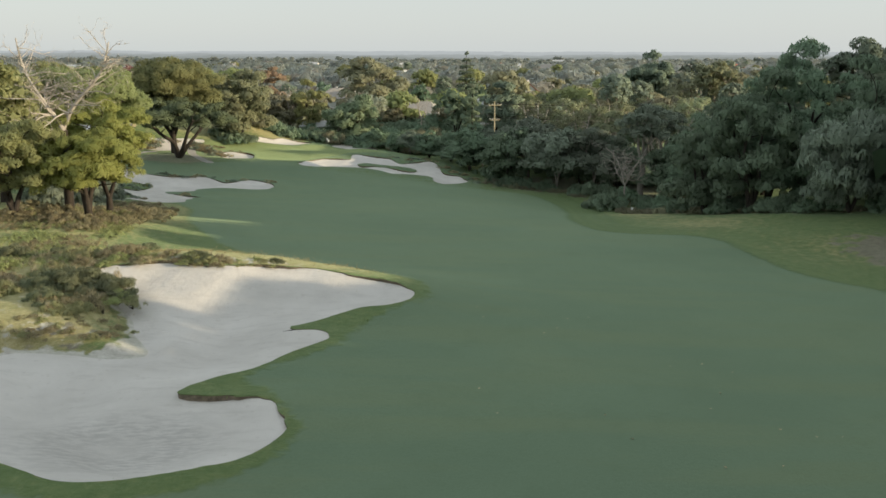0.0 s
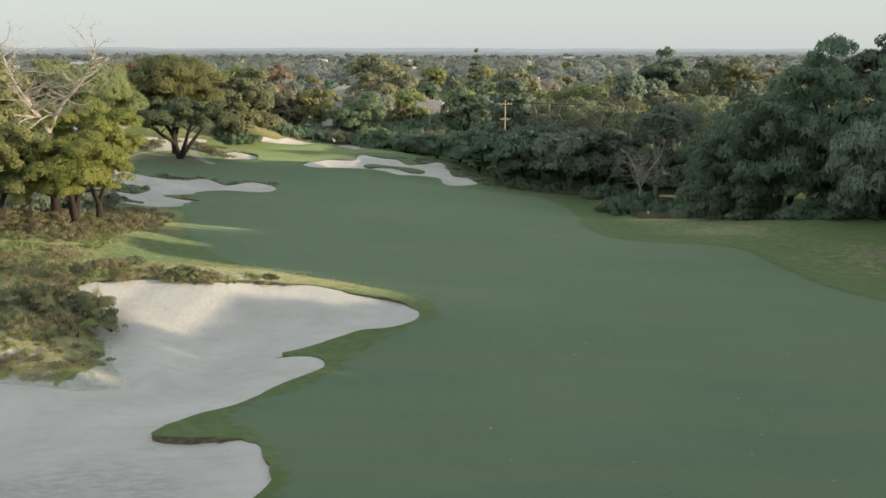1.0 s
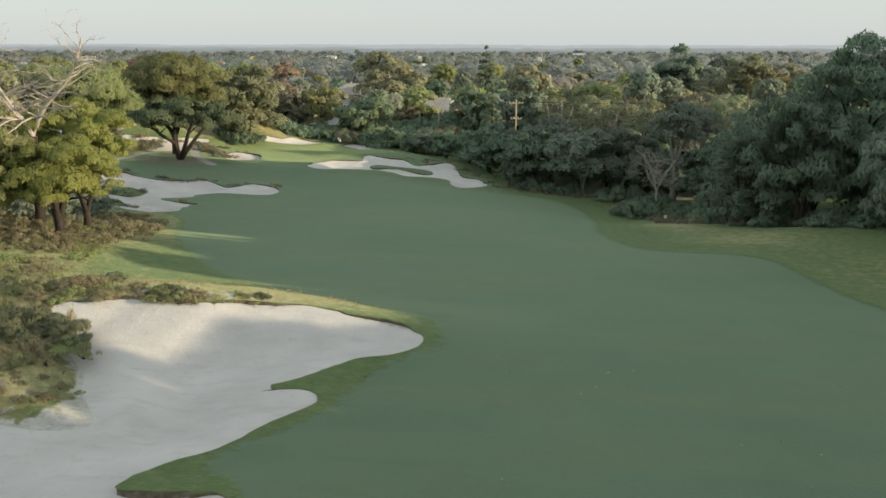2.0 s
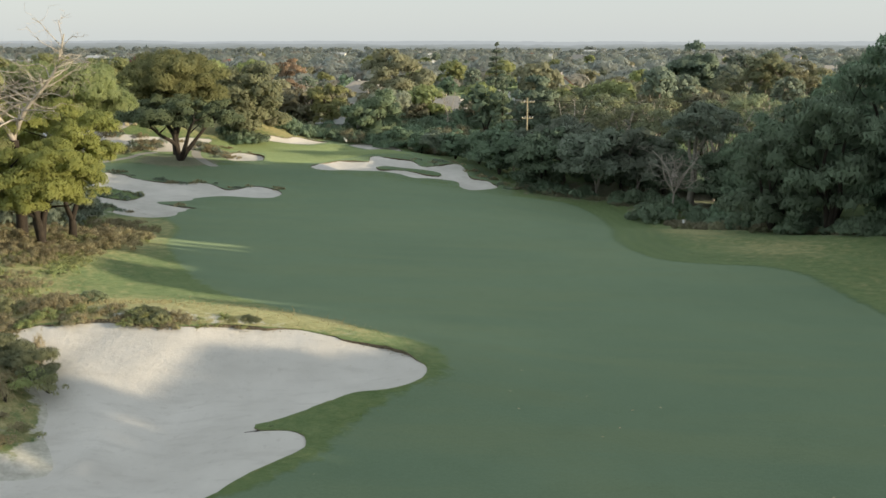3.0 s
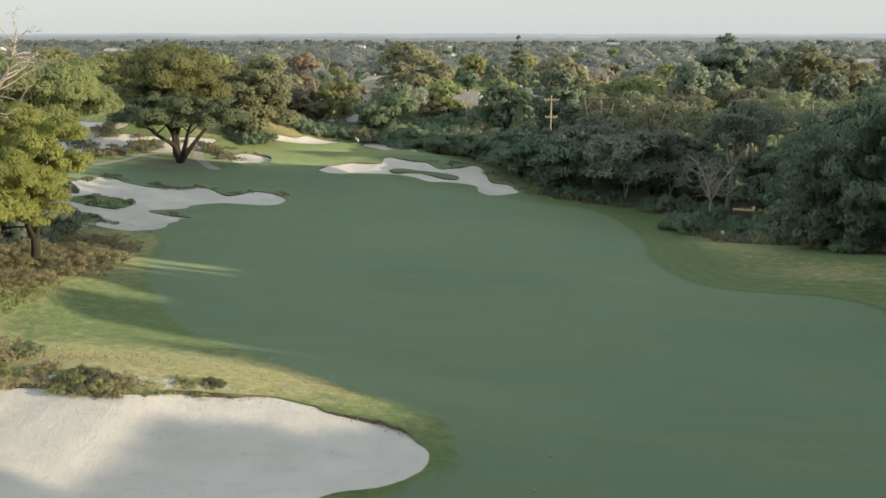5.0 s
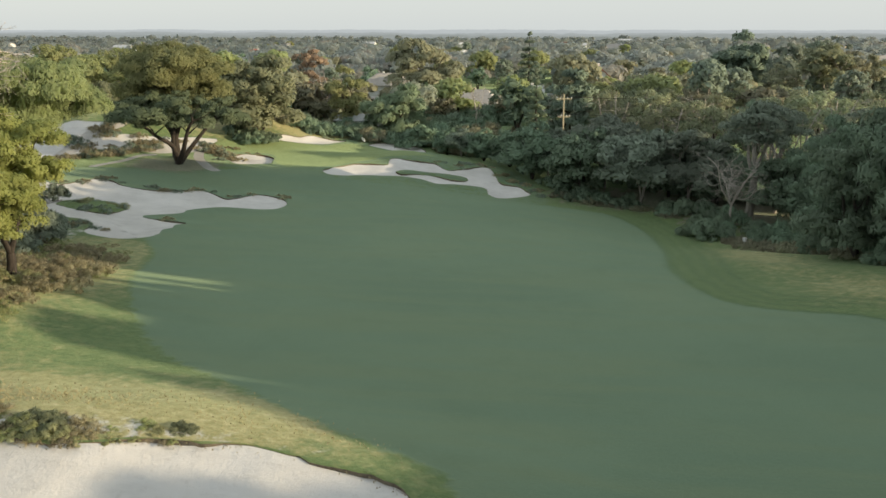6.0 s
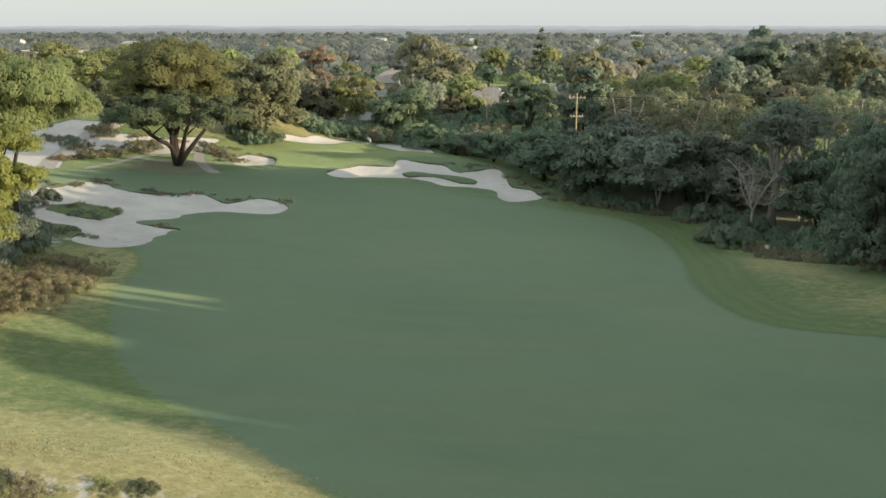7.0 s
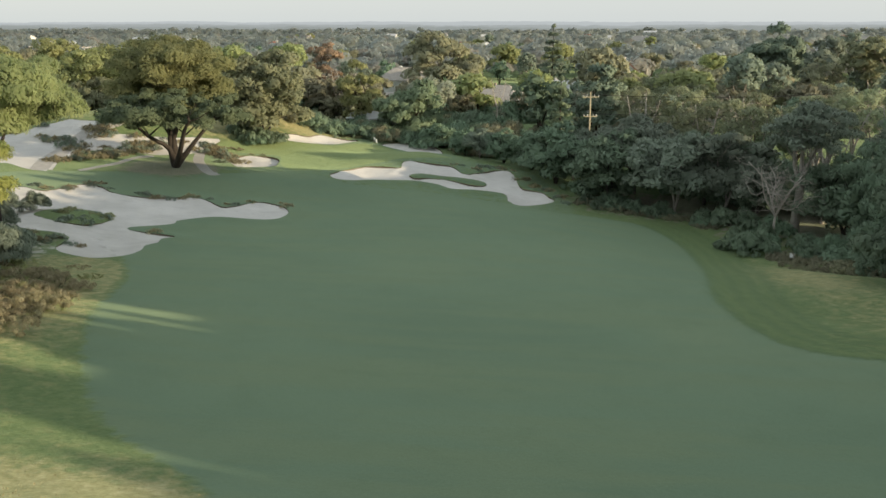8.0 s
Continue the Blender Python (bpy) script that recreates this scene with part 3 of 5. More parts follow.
def spaced(rng, n, sample, tries=12):
    """Points of a shape, kept apart from one another."""
    out = [sample()]
    while len(out) < n:
        c = [sample() for _ in range(tries)]
        k = max(c, key=lambda q: min(np.linalg.norm(q - o) for o in out))
        out.append(k)
    return np.array(out)


def bent(rng, a, b, r0, r1, n=6, sway=0.12, rise=0.0):
    """A crooked limb from a to b."""
    a, b = np.asarray(a, float), np.asarray(b, float)
    ln = np.linalg.norm(b - a)
    k1, k2 = rng.normal(0, sway * ln, 3), rng.normal(0, sway * 0.5 * ln, 3)
    out = []
    for i in range(n):
        s = i / (n - 1)
        p = a + (b - a) * s + k1 * math.sin(math.pi * s) * 0.6 + k2 * math.sin(2 * math.pi * s) * 0.6
        p[2] += rise * ln * math.sin(math.pi * s)
        out.append((p, r0 + (r1 - r0) * s**0.8))
    return out


def plant_tree(name, x, y, height, spread, leaf, seed, label, category="tree", bole=0.3, clumps=12, size=0.30, dense=0.6, trunk_r=0.28, leaders=3,
               wood=None, fork=0.55, reach=0.4, flat=0.75, droop=0.0, clump=0.46, puffs=6, lean=0.0, twigs=0, group="", turn=0.0, sink=0.15, puff=1.0):
    """A broadleaf tree: tapered trunk, leaders and limbs, and a crown of clumps, each made of puffs of leaf sprays.
    bole: the share of the height below the crown."""
    rng = np.random.default_rng(seed)
    low, top = height * bole, height
    mid, half = (low + top) / 2, (top - low) / 2
    cz = min(clump * half, clump * spread * 0.8)

    def sample():
        d = unit(rng.normal(0, 1, 3))
        d[2] = d[2] * 0.9 + (0.12 if bole > 0.08 else -0.12)
        f = 0.45 + 0.55 * rng.random() ** 0.5
        w = min(1.0, 1.3 * math.hypot(d[0], d[1])) / max(math.hypot(d[0], d[1]), 1e-3)
        return np.array([d[0] * w * (spread - cz * 0.8) * f + lean * (0.5 + 0.5 * d[2]), d[1] * w * (spread - cz * 0.8) * f, mid + d[2] * (half - cz * 0.8) * f])

    centres = spaced(rng, clumps, sample)
    radii = cz * (0.7 + 0.6 * rng.random(clumps))
    centres[:, 2] += flat * 0.2 * rng.normal(0, 1, clumps)
    k = np.argmax(centres[:, 2])
    centres[k, 2] = top - radii[k] * 0.9
    wood = wood or BARK
    knee = np.array([lean * 0.15, 0, low * fork])
    paths = [bent(rng, (0, 0, -0.5), knee, trunk_r * 1.35, trunk_r, 5, 0.05)]
    ends = []
    for i in range(leaders):
        a = (i + rng.random() * 0.6) * 2 * np.pi / leaders
        e = np.array([math.cos(a) * spread * reach + lean * 0.5, math.sin(a) * spread * reach, mid + half * (0.1 + 0.3 * rng.random()) - (reach - 0.4) * 1.5 * half])
        pth = bent(rng, knee, e, trunk_r * 0.75, trunk_r * 0.25, 8, 0.10, 0.05)
        paths.append(pth)
        ends.append(pth)
    for c, r in zip(centres, radii):
        pth = min(ends, key=lambda q: min(np.linalg.norm(np.asarray(p) - c) for p, _ in q[2:]))
        s = min(range(2, len(pth)), key=lambda i: np.linalg.norm(pth[i][0] - c) + 0.8 * abs(pth[i][0][2] - (c[2] - r)))
        paths.append(bent(rng, pth[s][0], c, pth[s][1] * 0.6, 0.03, 5, 0.12, 0.04))
        for _ in range(twigs):
            e = c + unit(rng.normal(0, 1, 3)) * r * 1.15
            paths.append(bent(rng, c - (0, 0, r * 0.3), e, 0.035, 0.012, 4, 0.12))
    tree = root(name, x, y, ground_at(x, y) - sink, turn, label, category, group)
    v, f = tubes(paths[:1 + leaders], 7 if size < 0.8 else 5)
    under("trunk", mesh_of("trunk", v, f, wood, True), tree)
    v, f = tubes(paths[1 + leaders:], 5 if size < 0.8 else 3)
    tagged(under("limb", mesh_of("limb", v, f, wood, True), tree), kind="stuff")
    pc, pr, mass = [], [], []
    for c, r in zip(centres, radii):
        for _ in range(int(1.7 * puffs)):
            mass.append(c - (0, 0, 0.5 * r))
            d = unit(rng.normal(0, 1, 3))
            d[2] = abs(d[2]) * 1.0 - 0.35
            pc.append(c + d * r * (0.9, 0.9, 0.72) * (0.75 + 0.3 * rng.random()))
            pr.append(r * puff * (0.27 + 0.27 * rng.random()))
    v, f, soft = sprays(rng, pc, pr, size, dense, flat, droop, mass=mass)
    under("crown", mesh_of("crown", v, f, leaf, True, soft=soft), tree)
    return tree


def plant_conifer(name, x, y, height, spread, leaf, seed, label, size=0.5, dense=0.8, tiers=9, per=8, bole=0.15, taper=1.0, tree_z=None, sides=5):
    """A conifer: one straight stem with tiers of sloping boughs."""
    rng = np.random.default_rng(seed)
    tree = root(name, x, y, ground_at(x, y) - 0.15 if tree_z is None else tree_z, 0, label, "tree")
    paths = [bent(rng, (0, 0, -0.4), (0, 0, height), 0.3, 0.04, 8, 0.01)]
    pc, pr = [], []
    for i in range(tiers):
        s = i / (tiers - 1)
        z = height * (bole + (1 - bole) * s * 0.97)
        rad = spread * max(0.08, (1 - s) ** taper)
        for j in range(per):
            a = (j + rng.random() * 0.7) * 2 * np.pi / per
            r = rad * (0.75 + 0.35 * rng.random())
            e = np.array([math.cos(a) * r, math.sin(a) * r, z - 0.12 * r + rng.normal(0, 0.2)])
            paths.append(bent(rng, (0, 0, z), e, 0.07, 0.02, 4, 0.05))
            for q in (0.45, 0.75, 1.0):
                pc.append(np.array([0, 0, z]) + (e - (0, 0, z)) * q)
                pr.append(max(0.25, 0.17 * rad + 0.22) * (0.8 + 0.4 * rng.random()))
    v, f = tubes(paths, sides)
    under("trunk", mesh_of("trunk", v, f, BARK, True), tree)
    v, f, soft = sprays(rng, pc, pr, size, dense, 0.55)
    under("crown", mesh_of("crown", v, f, leaf, True, soft=soft), tree)
    return tree


def plant_dead_tree(name, x, y, height, spread, seed, label, leaders=2, wood=None, fine=9, aims=None, r=0.32, forked=0.33):
    """A leafless tree: crooked leaders that fork into boughs and fine twigs."""
    rng = np.random.default_rng(seed)
    tree = root(name, x, y, ground_at(x, y) - 0.15, 0, label, "dead tree")
    fork = np.array([0, 0, height * forked])
    trunk = [bent(rng, (0, 0, -0.4), fork, r * 1.3, r, 5, 0.03)]
    boughs, twigs = [], []
    for i in range(leaders):
        if aims:
            e = np.array(aims[i], float)
        else:
            a = (i + 0.4 * rng.random()) * 2 * np.pi / leaders
            e = np.array([math.cos(a) * spread * 0.5, math.sin(a) * spread * 0.5, height * (0.85 + 0.15 * rng.random())])
        lead = bent(rng, fork, e, r * 0.7, 0.05, 12, 0.07)
        trunk.append(lead)
        for k in range(fine):
            j = 2 + k * (len(lead) - 3) // fine
            p, rr = lead[j]
            d = unit(rng.normal(0, 1, 3) * (1, 1, 0.4) + (0, 0, 0.45))
            ln = spread * (0.25 + 0.4 * rng.random()) * (1.2 - 0.6 * j / len(lead))
            b = bent(rng, p, p + d * ln, rr * 0.5, 0.02, 6, 0.16)
            boughs.append(b)
            for _ in range(5):
                q, qr = b[1 + rng.integers(len(b) - 1)]
                d2 = unit(d + rng.normal(0, 0.8, 3))
                l2 = ln * (0.25 + 0.35 * rng.random())
                tw = bent(rng, q, q + d2 * l2, max(qr * 0.5, 0.014), 0.007, 5, 0.18)
                twigs.append(tw)
                for _ in range(2):
                    q3 = tw[1 + rng.integers(len(tw) - 1)][0]
                    twigs.append(bent(rng, q3, q3 + unit(d2 + rng.normal(0, 0.9, 3)) * l2 * 0.5, 0.010, 0.005, 3, 0.15))
    wood = wood or DEADWOOD
    v, f = tubes(trunk[:1], 7)
    under("trunk", mesh_of("trunk", v, f, BARK if aims else wood, True), tree)
    for nm, pth, s in (("leader", trunk[1:], 7), ("bough", boughs, 5), ("twig", twigs, 3)):
        v, f = tubes(pth, s)
        tagged(under(nm, mesh_of(nm, v, f, wood, True), tree), kind="stuff" if nm != "leader" else "")
    return tree


def plant_shrub(name, x, y, height, spread, leaf, seed, label, size=0.16, dense=0.7, puffs=14, group="", category="shrub", droop=-0.6, z=None, wide=0.4):
    """A low bush: stems from one foot and a ragged dome of small puffs."""
    rng = np.random.default_rng(seed)
    bush = root(name, x, y, (ground_at(x, y) if z is None else z) - 0.05, rng.random() * 360, label, category, group)
    pc, pr = [], []
    for _ in range(2 * puffs):
        a, s = rng.random() * 2 * np.pi, rng.random() ** 0.6
        h = height * (1 - 0.65 * s * s) * (0.35 + 0.65 * rng.random())
        pc.append((math.cos(a) * spread * s, math.sin(a) * spread * s, h * 0.75))
        pr.append(min(height, spread) * (0.13 + 0.16 * rng.random()))
    v, f = tubes([bent(rng, (0, 0, -0.1), c, 0.03, 0.01, 4, 0.1) for c in pc[:8]], 4)
    tagged(under("stem", mesh_of("stem", v, f, BARK, True), bush), kind="stuff")
    v, f, soft = sprays(rng, pc, pr, size, dense, 0.8, droop, -0.2, wide)
    under("foliage", mesh_of("foliage", v, f, leaf, True, soft=soft), bush)
    return bush


def set_down(ob, x, y, scale=1.0, turn=0.0, tall=None, sink=0.15, label="", z=None):
    """Another plant of the same kind at a new spot."""
    m = Matrix.LocRotScale((x, y, (ground_at(x, y) if z is None else z) - sink), Euler((0, 0, radians(turn))), (scale, scale, tall or scale))
    return tagged(copy_thing(ob, m), label)


# ---- trees of the course ----
GUMS = "olive-green gum tree with a clumped, sunlit crown"
RIGHT = "trees along the shaded side"
plant_tree("tea_tree", -42, 155, 10.2, 9.0, SHADETEA, 11, "broad tea tree, shade in its leaf colour, with forked black trunks on bare soil", bole=0.34, clumps=36, size=0.30, dense=0.5, trunk_r=0.58, leaders=4, flat=0.7, clump=0.5, fork=0.03, reach=0.62)
plant_tree("gum_tree", -44.5, 161.5, 16.6, 8.0, GUMLEAF, 21, "big olive gum rising behind the dark tea tree", bole=0.3, clumps=34, size=0.34, dense=0.42, trunk_r=0.5, leaders=4, clump=0.46, droop=0.3, reach=0.5)
plant_tree("gum_tree", -30.4, 82.6, 8.2, 4.3, YELLOW, 12, "yellow-green tree in low sun with a dark twin trunk", bole=0.1, clumps=24, size=0.18, dense=0.45, trunk_r=0.42, leaders=4, clump=0.46, droop=0.4, puffs=9, puff=0.8)
plant_tree("gum_tree", -36.0, 81.0, 8.8, 4.6, OLIVE, 13, "yellow-olive tree with dark forked trunks in low sun", bole=0.1, clumps=24, size=0.18, dense=0.45, trunk_r=0.36, clump=0.46, droop=0.4, puffs=9, puff=0.8)
plant_tree("gum_tree", -30.6, 88.6, 11.6, 4.5, YELLOW, 14, "sunlit yellow-green tree behind a dead tree", bole=0.28, clumps=20, size=0.2, dense=0.45, clump=0.46, droop=0.3, puffs=9, puff=0.8)
tall = plant_tree("gum_tree", -45.5, 100, 15.8, 5.2, OLIVE, 15, GUMS, bole=0.2, clumps=20, size=0.58, dense=0.42, clump=0.5)
plant_tree("gum_tree", -41.6, 113.5, 15.8, 6.9, GUMLEAF, 16, "olive tree with foliage drooping over the rough", bole=0.42, clumps=28, size=0.27, dense=0.5, droop=0.6, clump=0.55)
plant_tree("gum_tree", -62, 128, 16.0, 6.2, OLIVE, 17, GUMS, bole=0.15, clumps=18, size=0.42, dense=0.6, clump=0.46)
dark = plant_tree("gum_tree", -66, 206, 11.5, 6.0, DEEP, 18, "dark rounded tree behind the sandy waste", bole=0.08, clumps=16, size=0.6, dense=0.6)
euc = plant_tree("gum_tree", -38.0, 181, 13.6, 6.6, TEA, 19, "tall grey-olive gum behind the putting green", bole=0.0, clumps=30, size=0.58, dense=0.5, clump=0.42, twigs=1)
plant_dead_tree("dead_tree", -33.0, 85.2, 16.5, 6.4, 20, "bleached leafless tree with two tall forks", 2, aims=[(-3.2, -0.8, 15.4), (4.9, -1.5, 15.1)], fine=34, r=0.34, forked=0.46)
for x, y, s, a, ob in ((-52, 101, 1.0, 80, tall), (-58, 112, 0.95, 140, tall), (-66, 118, 1.05, 20, tall), (-84, 152, 1.0, 200, tall), (-88, 165, 0.9, 100, euc), (-52, 203, 0.9, 40, euc), (-74, 200, 1.0, 120, tall), (-82, 196, 1.05, 260, euc), (-90, 188, 1.1, 30, tall),
                       (-58, 208, 1.0, 70, dark), (-47, 199, 0.75, 160, dark), (-45, 205, 0.95, 210, euc), (-92, 205, 1.1, 10, tall), (-72, 212, 1.05, 60, tall), (-62, 216, 1.1, 220, euc), (-84, 214, 1.1, 300, tall), (-52, 214, 1.0, 20, tall), (-40, 212, 0.8, 80, dark)):
    set_down(ob, x, y, s, a)

# the belt's trees stand out of view and are set to cast shade
belt = plant_tree("she_oak", 51, 82, 16.8, 5.6, DEEP, 43, "dense unseen tree set beside the fairway to cast shade", bole=0.0, clumps=26, size=3.4, dense=0.8, clump=0.68, puffs=5, puff=1.6, trunk_r=0.4, group=RIGHT)
big = plant_tree("she_oak", 34.0, 107, 16.4, 5.6, DEEP, 31, "large dark green tree with drooping shaded foliage", bole=0.04, clumps=28, size=0.34, dense=0.42, droop=0.7, clump=0.42, trunk_r=0.4, group=RIGHT)
plant_tree("she_oak", 40.6, 110, 19.6, 6.4, DEEP, 32, "tall dark tree with a sunlit olive top", bole=0.05, clumps=32, size=0.38, dense=0.42, droop=0.6, clump=0.4, trunk_r=0.42, group=RIGHT)
willow = plant_tree("she_oak", 41.0, 97, 10.8, 5.4, GREYGREEN, 33, "weeping grey-green tree hanging to the ground", bole=0.0, clumps=26, size=0.36, dense=0.42, droop=1.0, clump=0.44, group=RIGHT)
plant_tree("she_oak", 31.2, 115, 13.6, 4.8, DEEP, 34, "dark green tree at the rough's edge", bole=0.02, clumps=28, size=0.36, dense=0.42, droop=0.5, clump=0.42, group=RIGHT)
round_t = plant_tree("tea_tree", 18.2, 155, 10.6, 5.6, GREYGREEN, 35, "rounded grey-green tea tree with a leaning pale trunk", bole=0.12, clumps=20, size=0.5, dense=0.45, wood=GUM, trunk_r=0.2, clump=0.5, group=RIGHT)
round_b = plant_tree("tea_tree", 11.0, 161, 9.8, 5.2, DEEP, 36, "dense dark rounded tea tree", bole=0.0, clumps=22, size=0.55, dense=0.45, clump=0.46, group=RIGHT)
gum = plant_tree("gum_tree", 30.2, 147, 14.8, 4.6, GREYGREEN, 37, "sparse gum with a straight grey trunk", bole=0.5, clumps=15, size=0.36, dense=0.4, trunk_r=0.42, wood=GUM, twigs=2, fork=0.8, group=RIGHT)
pale = plant_tree("gum_tree", 25.2, 186, 11.6, 4.9, TEA, 38, "open gum with pale limbs and sunlit flat top", bole=0.45, clumps=15, size=0.36, dense=0.26, wood=GUM, twigs=4, clump=0.46, trunk_r=0.2, fork=0.35, leaders=5, flat=0.8, group=RIGHT)
for x, y, s, a, ob in ((4.6, 168.5, 0.9, 50, round_b), (14.6, 165, 1.0, 120, round_t), (22.5, 160, 1.0, 200, round_b), (24, 155, 1.0, 300, round_t), (7, 171, 0.72, 10, round_t), (-2.5, 179, 0.55, 70, round_b), (1.5, 176, 0.62, 150, round_b),
                       (-8.5, 185.5, 0.48, 33, round_b), (-6, 181, 0.45, 99, round_t), (-13, 192, 0.45, 250, round_b),
                       (18.8, 189, 0.95, 70, pale), (32, 183, 0.97, 140, pale), (38, 169, 1.08, 220, pale), (44, 166, 1.1, 300, pale), (30, 170, 1.0, 15, pale), (22, 175, 0.9, 190, pale), (36, 158, 0.84, 260, gum), (42, 150, 0.86, 100, gum),
                       (38, 128, 0.9, 40, big), (45, 121, 0.92, 170, big), (37, 138, 0.85, 250, big), (45, 134, 0.88, 330, big), (33, 124, 0.75, 100, big), (50, 112, 0.97, 60, big), (46, 103, 1.02, 200, big), (52, 100, 0.97, 20, big),
                       (48, 145, 0.97, 150, big), (55, 128, 0.97, 90, big), (37, 141, 0.9, 10, round_b), (35, 146, 0.95, 80, round_b), (40, 140, 1.0, 120, round_b), (28, 156, 0.9, 200, round_b), (46, 158, 0.95, 0, round_b), (54, 155, 0.85, 0, gum),
                       (52, 172, 0.9, 30, pale), (60, 170, 0.85, 130, pale), (58, 185, 0.9, 230, pale), (47, 183, 0.95, 330, pale), (40, 186, 1.0, 80, round_b), (48.5, 95, 0.95, 120, willow)):
    set_down(ob, x, y, s, a)
plant_tree("pine_tree", 65, 152, 21.5, 7.5, PINE, 39, "tall dark spreading pine dome", bole=0.2, clumps=22, size=0.6, dense=0.6, trunk_r=0.5, flat=0.6)
plant_dead_tree("dead_tree", 27.2, 144.5, 8.5, 6.5, 40, "bare grey multi-stemmed dead tree", 5, fine=10, r=0.14)
plant_dead_tree("dead_tree", 39, 160, 11.5, 6.0, 41, "bare pale dead gum above the thicket", 3, fine=6, r=0.2)
bare_gum = plant_dead_tree("dead_tree", 24.5, 172, 11.5, 5.0, 42, "bare pale dead gum above the thicket", 3, fine=6, r=0.18)
for x, y, k, a in ((17.5, 184, 1.0, 40), (30.5, 178, 1.05, 130), (36.5, 173, 1.0, 220), (44.5, 163, 1.1, 310), (34, 151, 1.0, 80), (-21, 228, 0.9, 10), (-5, 226, 0.8, 200), (-32, 213, 0.95, 100)):
    set_down(bare_gum, x, y, k, a)

# unseen trees, added beyond the picture's right side to shade the fairway
SKYLINE = [(-40, 21), (20, 20), (20.4, 15), (21.2, 15), (21.6, 18.5), (29.8, 18), (30.4, 14.4), (31.6, 14.4), (32.2, 16.5), (33.5, 15.2), (33.8, 12.0), (34.4, 12.0), (34.8, 15.2), (35.7, 15.2), (35.9, 12.8), (36.4, 12.8), (36.8, 15.8), (37.8, 15.8),
           (38.4, 14.4), (40.6, 14.5), (41.2, 15.1), (43.2, 15.2), (44.2, 13.4), (47.2, 12.7), (48.6, 13.2), (49.2, 13.9), (50.4, 14.0), (53.2, 14.3), (55.0, 15.2), (55.7, 13.0), (56.3, 13.0), (56.8, 16.2), (58, 17.2), (61.0, 17.4), (61.7, 15.4), (63.6, 15.2),
           (64.4, 17.4), (69.7, 17.4), (70.0, 13.6), (70.5, 13.6), (70.8, 17), (71.8, 16.2), (72.1, 13.7), (72.9, 13.9), (73.2, 16.5), (73.6, 14.2), (75.1, 14.2), (75.6, 19.5), (200, 21)]


RISE = 0.2


def skyline(q):
    """How high the added belt's tops are set; gaps let the low sun onto the ridge and in streaks across the left rough.
    """
    return float(np.interp(q, [a for a, _ in SKYLINE], [b for _, b in SKYLINE]))


# a close unseen row, its tops shaped to pass streaks of sun
slim = plant_conifer("cypress_tree", 56, 0, 16.0, 0.95, DEEP, 44, "slim unseen cypress set beside the fairway to shape its shade", 1.05, 1.0, 22, 4, 0.02, 0.12, None, 3)
tagged(slim, group=RIGHT)
for k in range(150):
    y = 0.6 + 0.62 * k
    x = 56 + 0.25 * math.sin(1.7 * k)
    q = y + 0.2715 * (x - 51)
    set_down(slim, x, y, 0.66, 77 * k, (skyline(q) + RISE - ground_at(x, y)) / 16.0)
# a taller unseen row, added to shade the farther ground
for k in range(34):
    y = 93.5 + 1.25 * k
    set_down(slim, 59 + 0.34 * (y - 91), y, 1.2, 31 * k, (1.46 if k < 15 else 1.62 if k < 29 else 1.4) + 0.05 * math.sin(3 * k))



# added high crowns that block sun above but leave gaps below
shade_gum = plant_tree("gum_tree", 60, 31.2, 20.4, 1.5, DEEP, 45, "tall unseen gum whose high crown is set to block sun", bole=0.82, clumps=9, size=0.5, dense=0.9, clump=0.7, puffs=5, puff=1.4, trunk_r=0.1, group=RIGHT)
for y in (32.0, 33.2, 34.0):
    set_down(shade_gum, 60, y, 1.0, 50 * y)


def shade_tree(x, y, s, turn):
    q = y + 0.2715 * (x - 51)
    top = min(skyline(q + d) for d in (-5, -3, -1.5, 0, 1.5, 3, 5)) - 1.8
    set_down(belt, x, y, s, turn, (top - ground_at(x, y)) / 16.8)


for k, (x, y, s) in enumerate(((50, 72, 1.0), (52, 63, 1.03), (50, 54, 0.98), (53, 46, 1.04), (50, 37, 1.0), (52, 28, 1.02), (50, 19, 0.98), (53, 10, 1.04), (51, 1, 1.0), (53, -8, 1.03), (51, -17, 1.0),
                               (61, 78, 1.12), (62, 66, 1.1), (61, 54, 1.15), (62, 42, 1.12), (61, 30, 1.14), (62, 18, 1.12), (61, 6, 1.12), (62, -6, 1.15))):
    shade_tree(x, y, s, 67 * k)
# more unseen trees, raised to keep the far bunker in shade
for x, y, s in ((50, 89, 1.3), (55, 94, 1.3), (52, 96, 1.15), (55, 104, 0.95), (59, 111, 1.3), (62, 119, 1.3)):
    set_down(belt, x, y, 1.0, 9 * y, s)
for x, y in ((62, 88), (61, 95)):
    set_down(belt, x, y, 1.1, 9 * y, 1.45)

# ---- behind the putting green ----
plant_tree("willow", -18.6, 200, 9.8, 6.2, FRESH, 51, "fresh green rounded willow behind the green", bole=0.02, clumps=20, size=0.6, dense=0.6, droop=0.3)
plant_tree("cypress_tree", -28.0, 206, 12.0, 4.0, OLIVE, 52, "yellow-green tree leaning beside a house", bole=0.05, clumps=16, size=0.6, dense=0.55, lean=1.0)
plant_tree("dark_tree", 11.2, 193, 14.6, 4.6, PINE, 53, "dark dense evergreen behind the power pole", bole=0.02, clumps=20, size=0.6, dense=0.6)
plant_conifer("poplar", 5.6, 184, 13.0, 2.2, FRESH, 54, "slender upright green poplar beside garden trees", 0.4, 0.8, 10, 6, 0.08, 0.55)
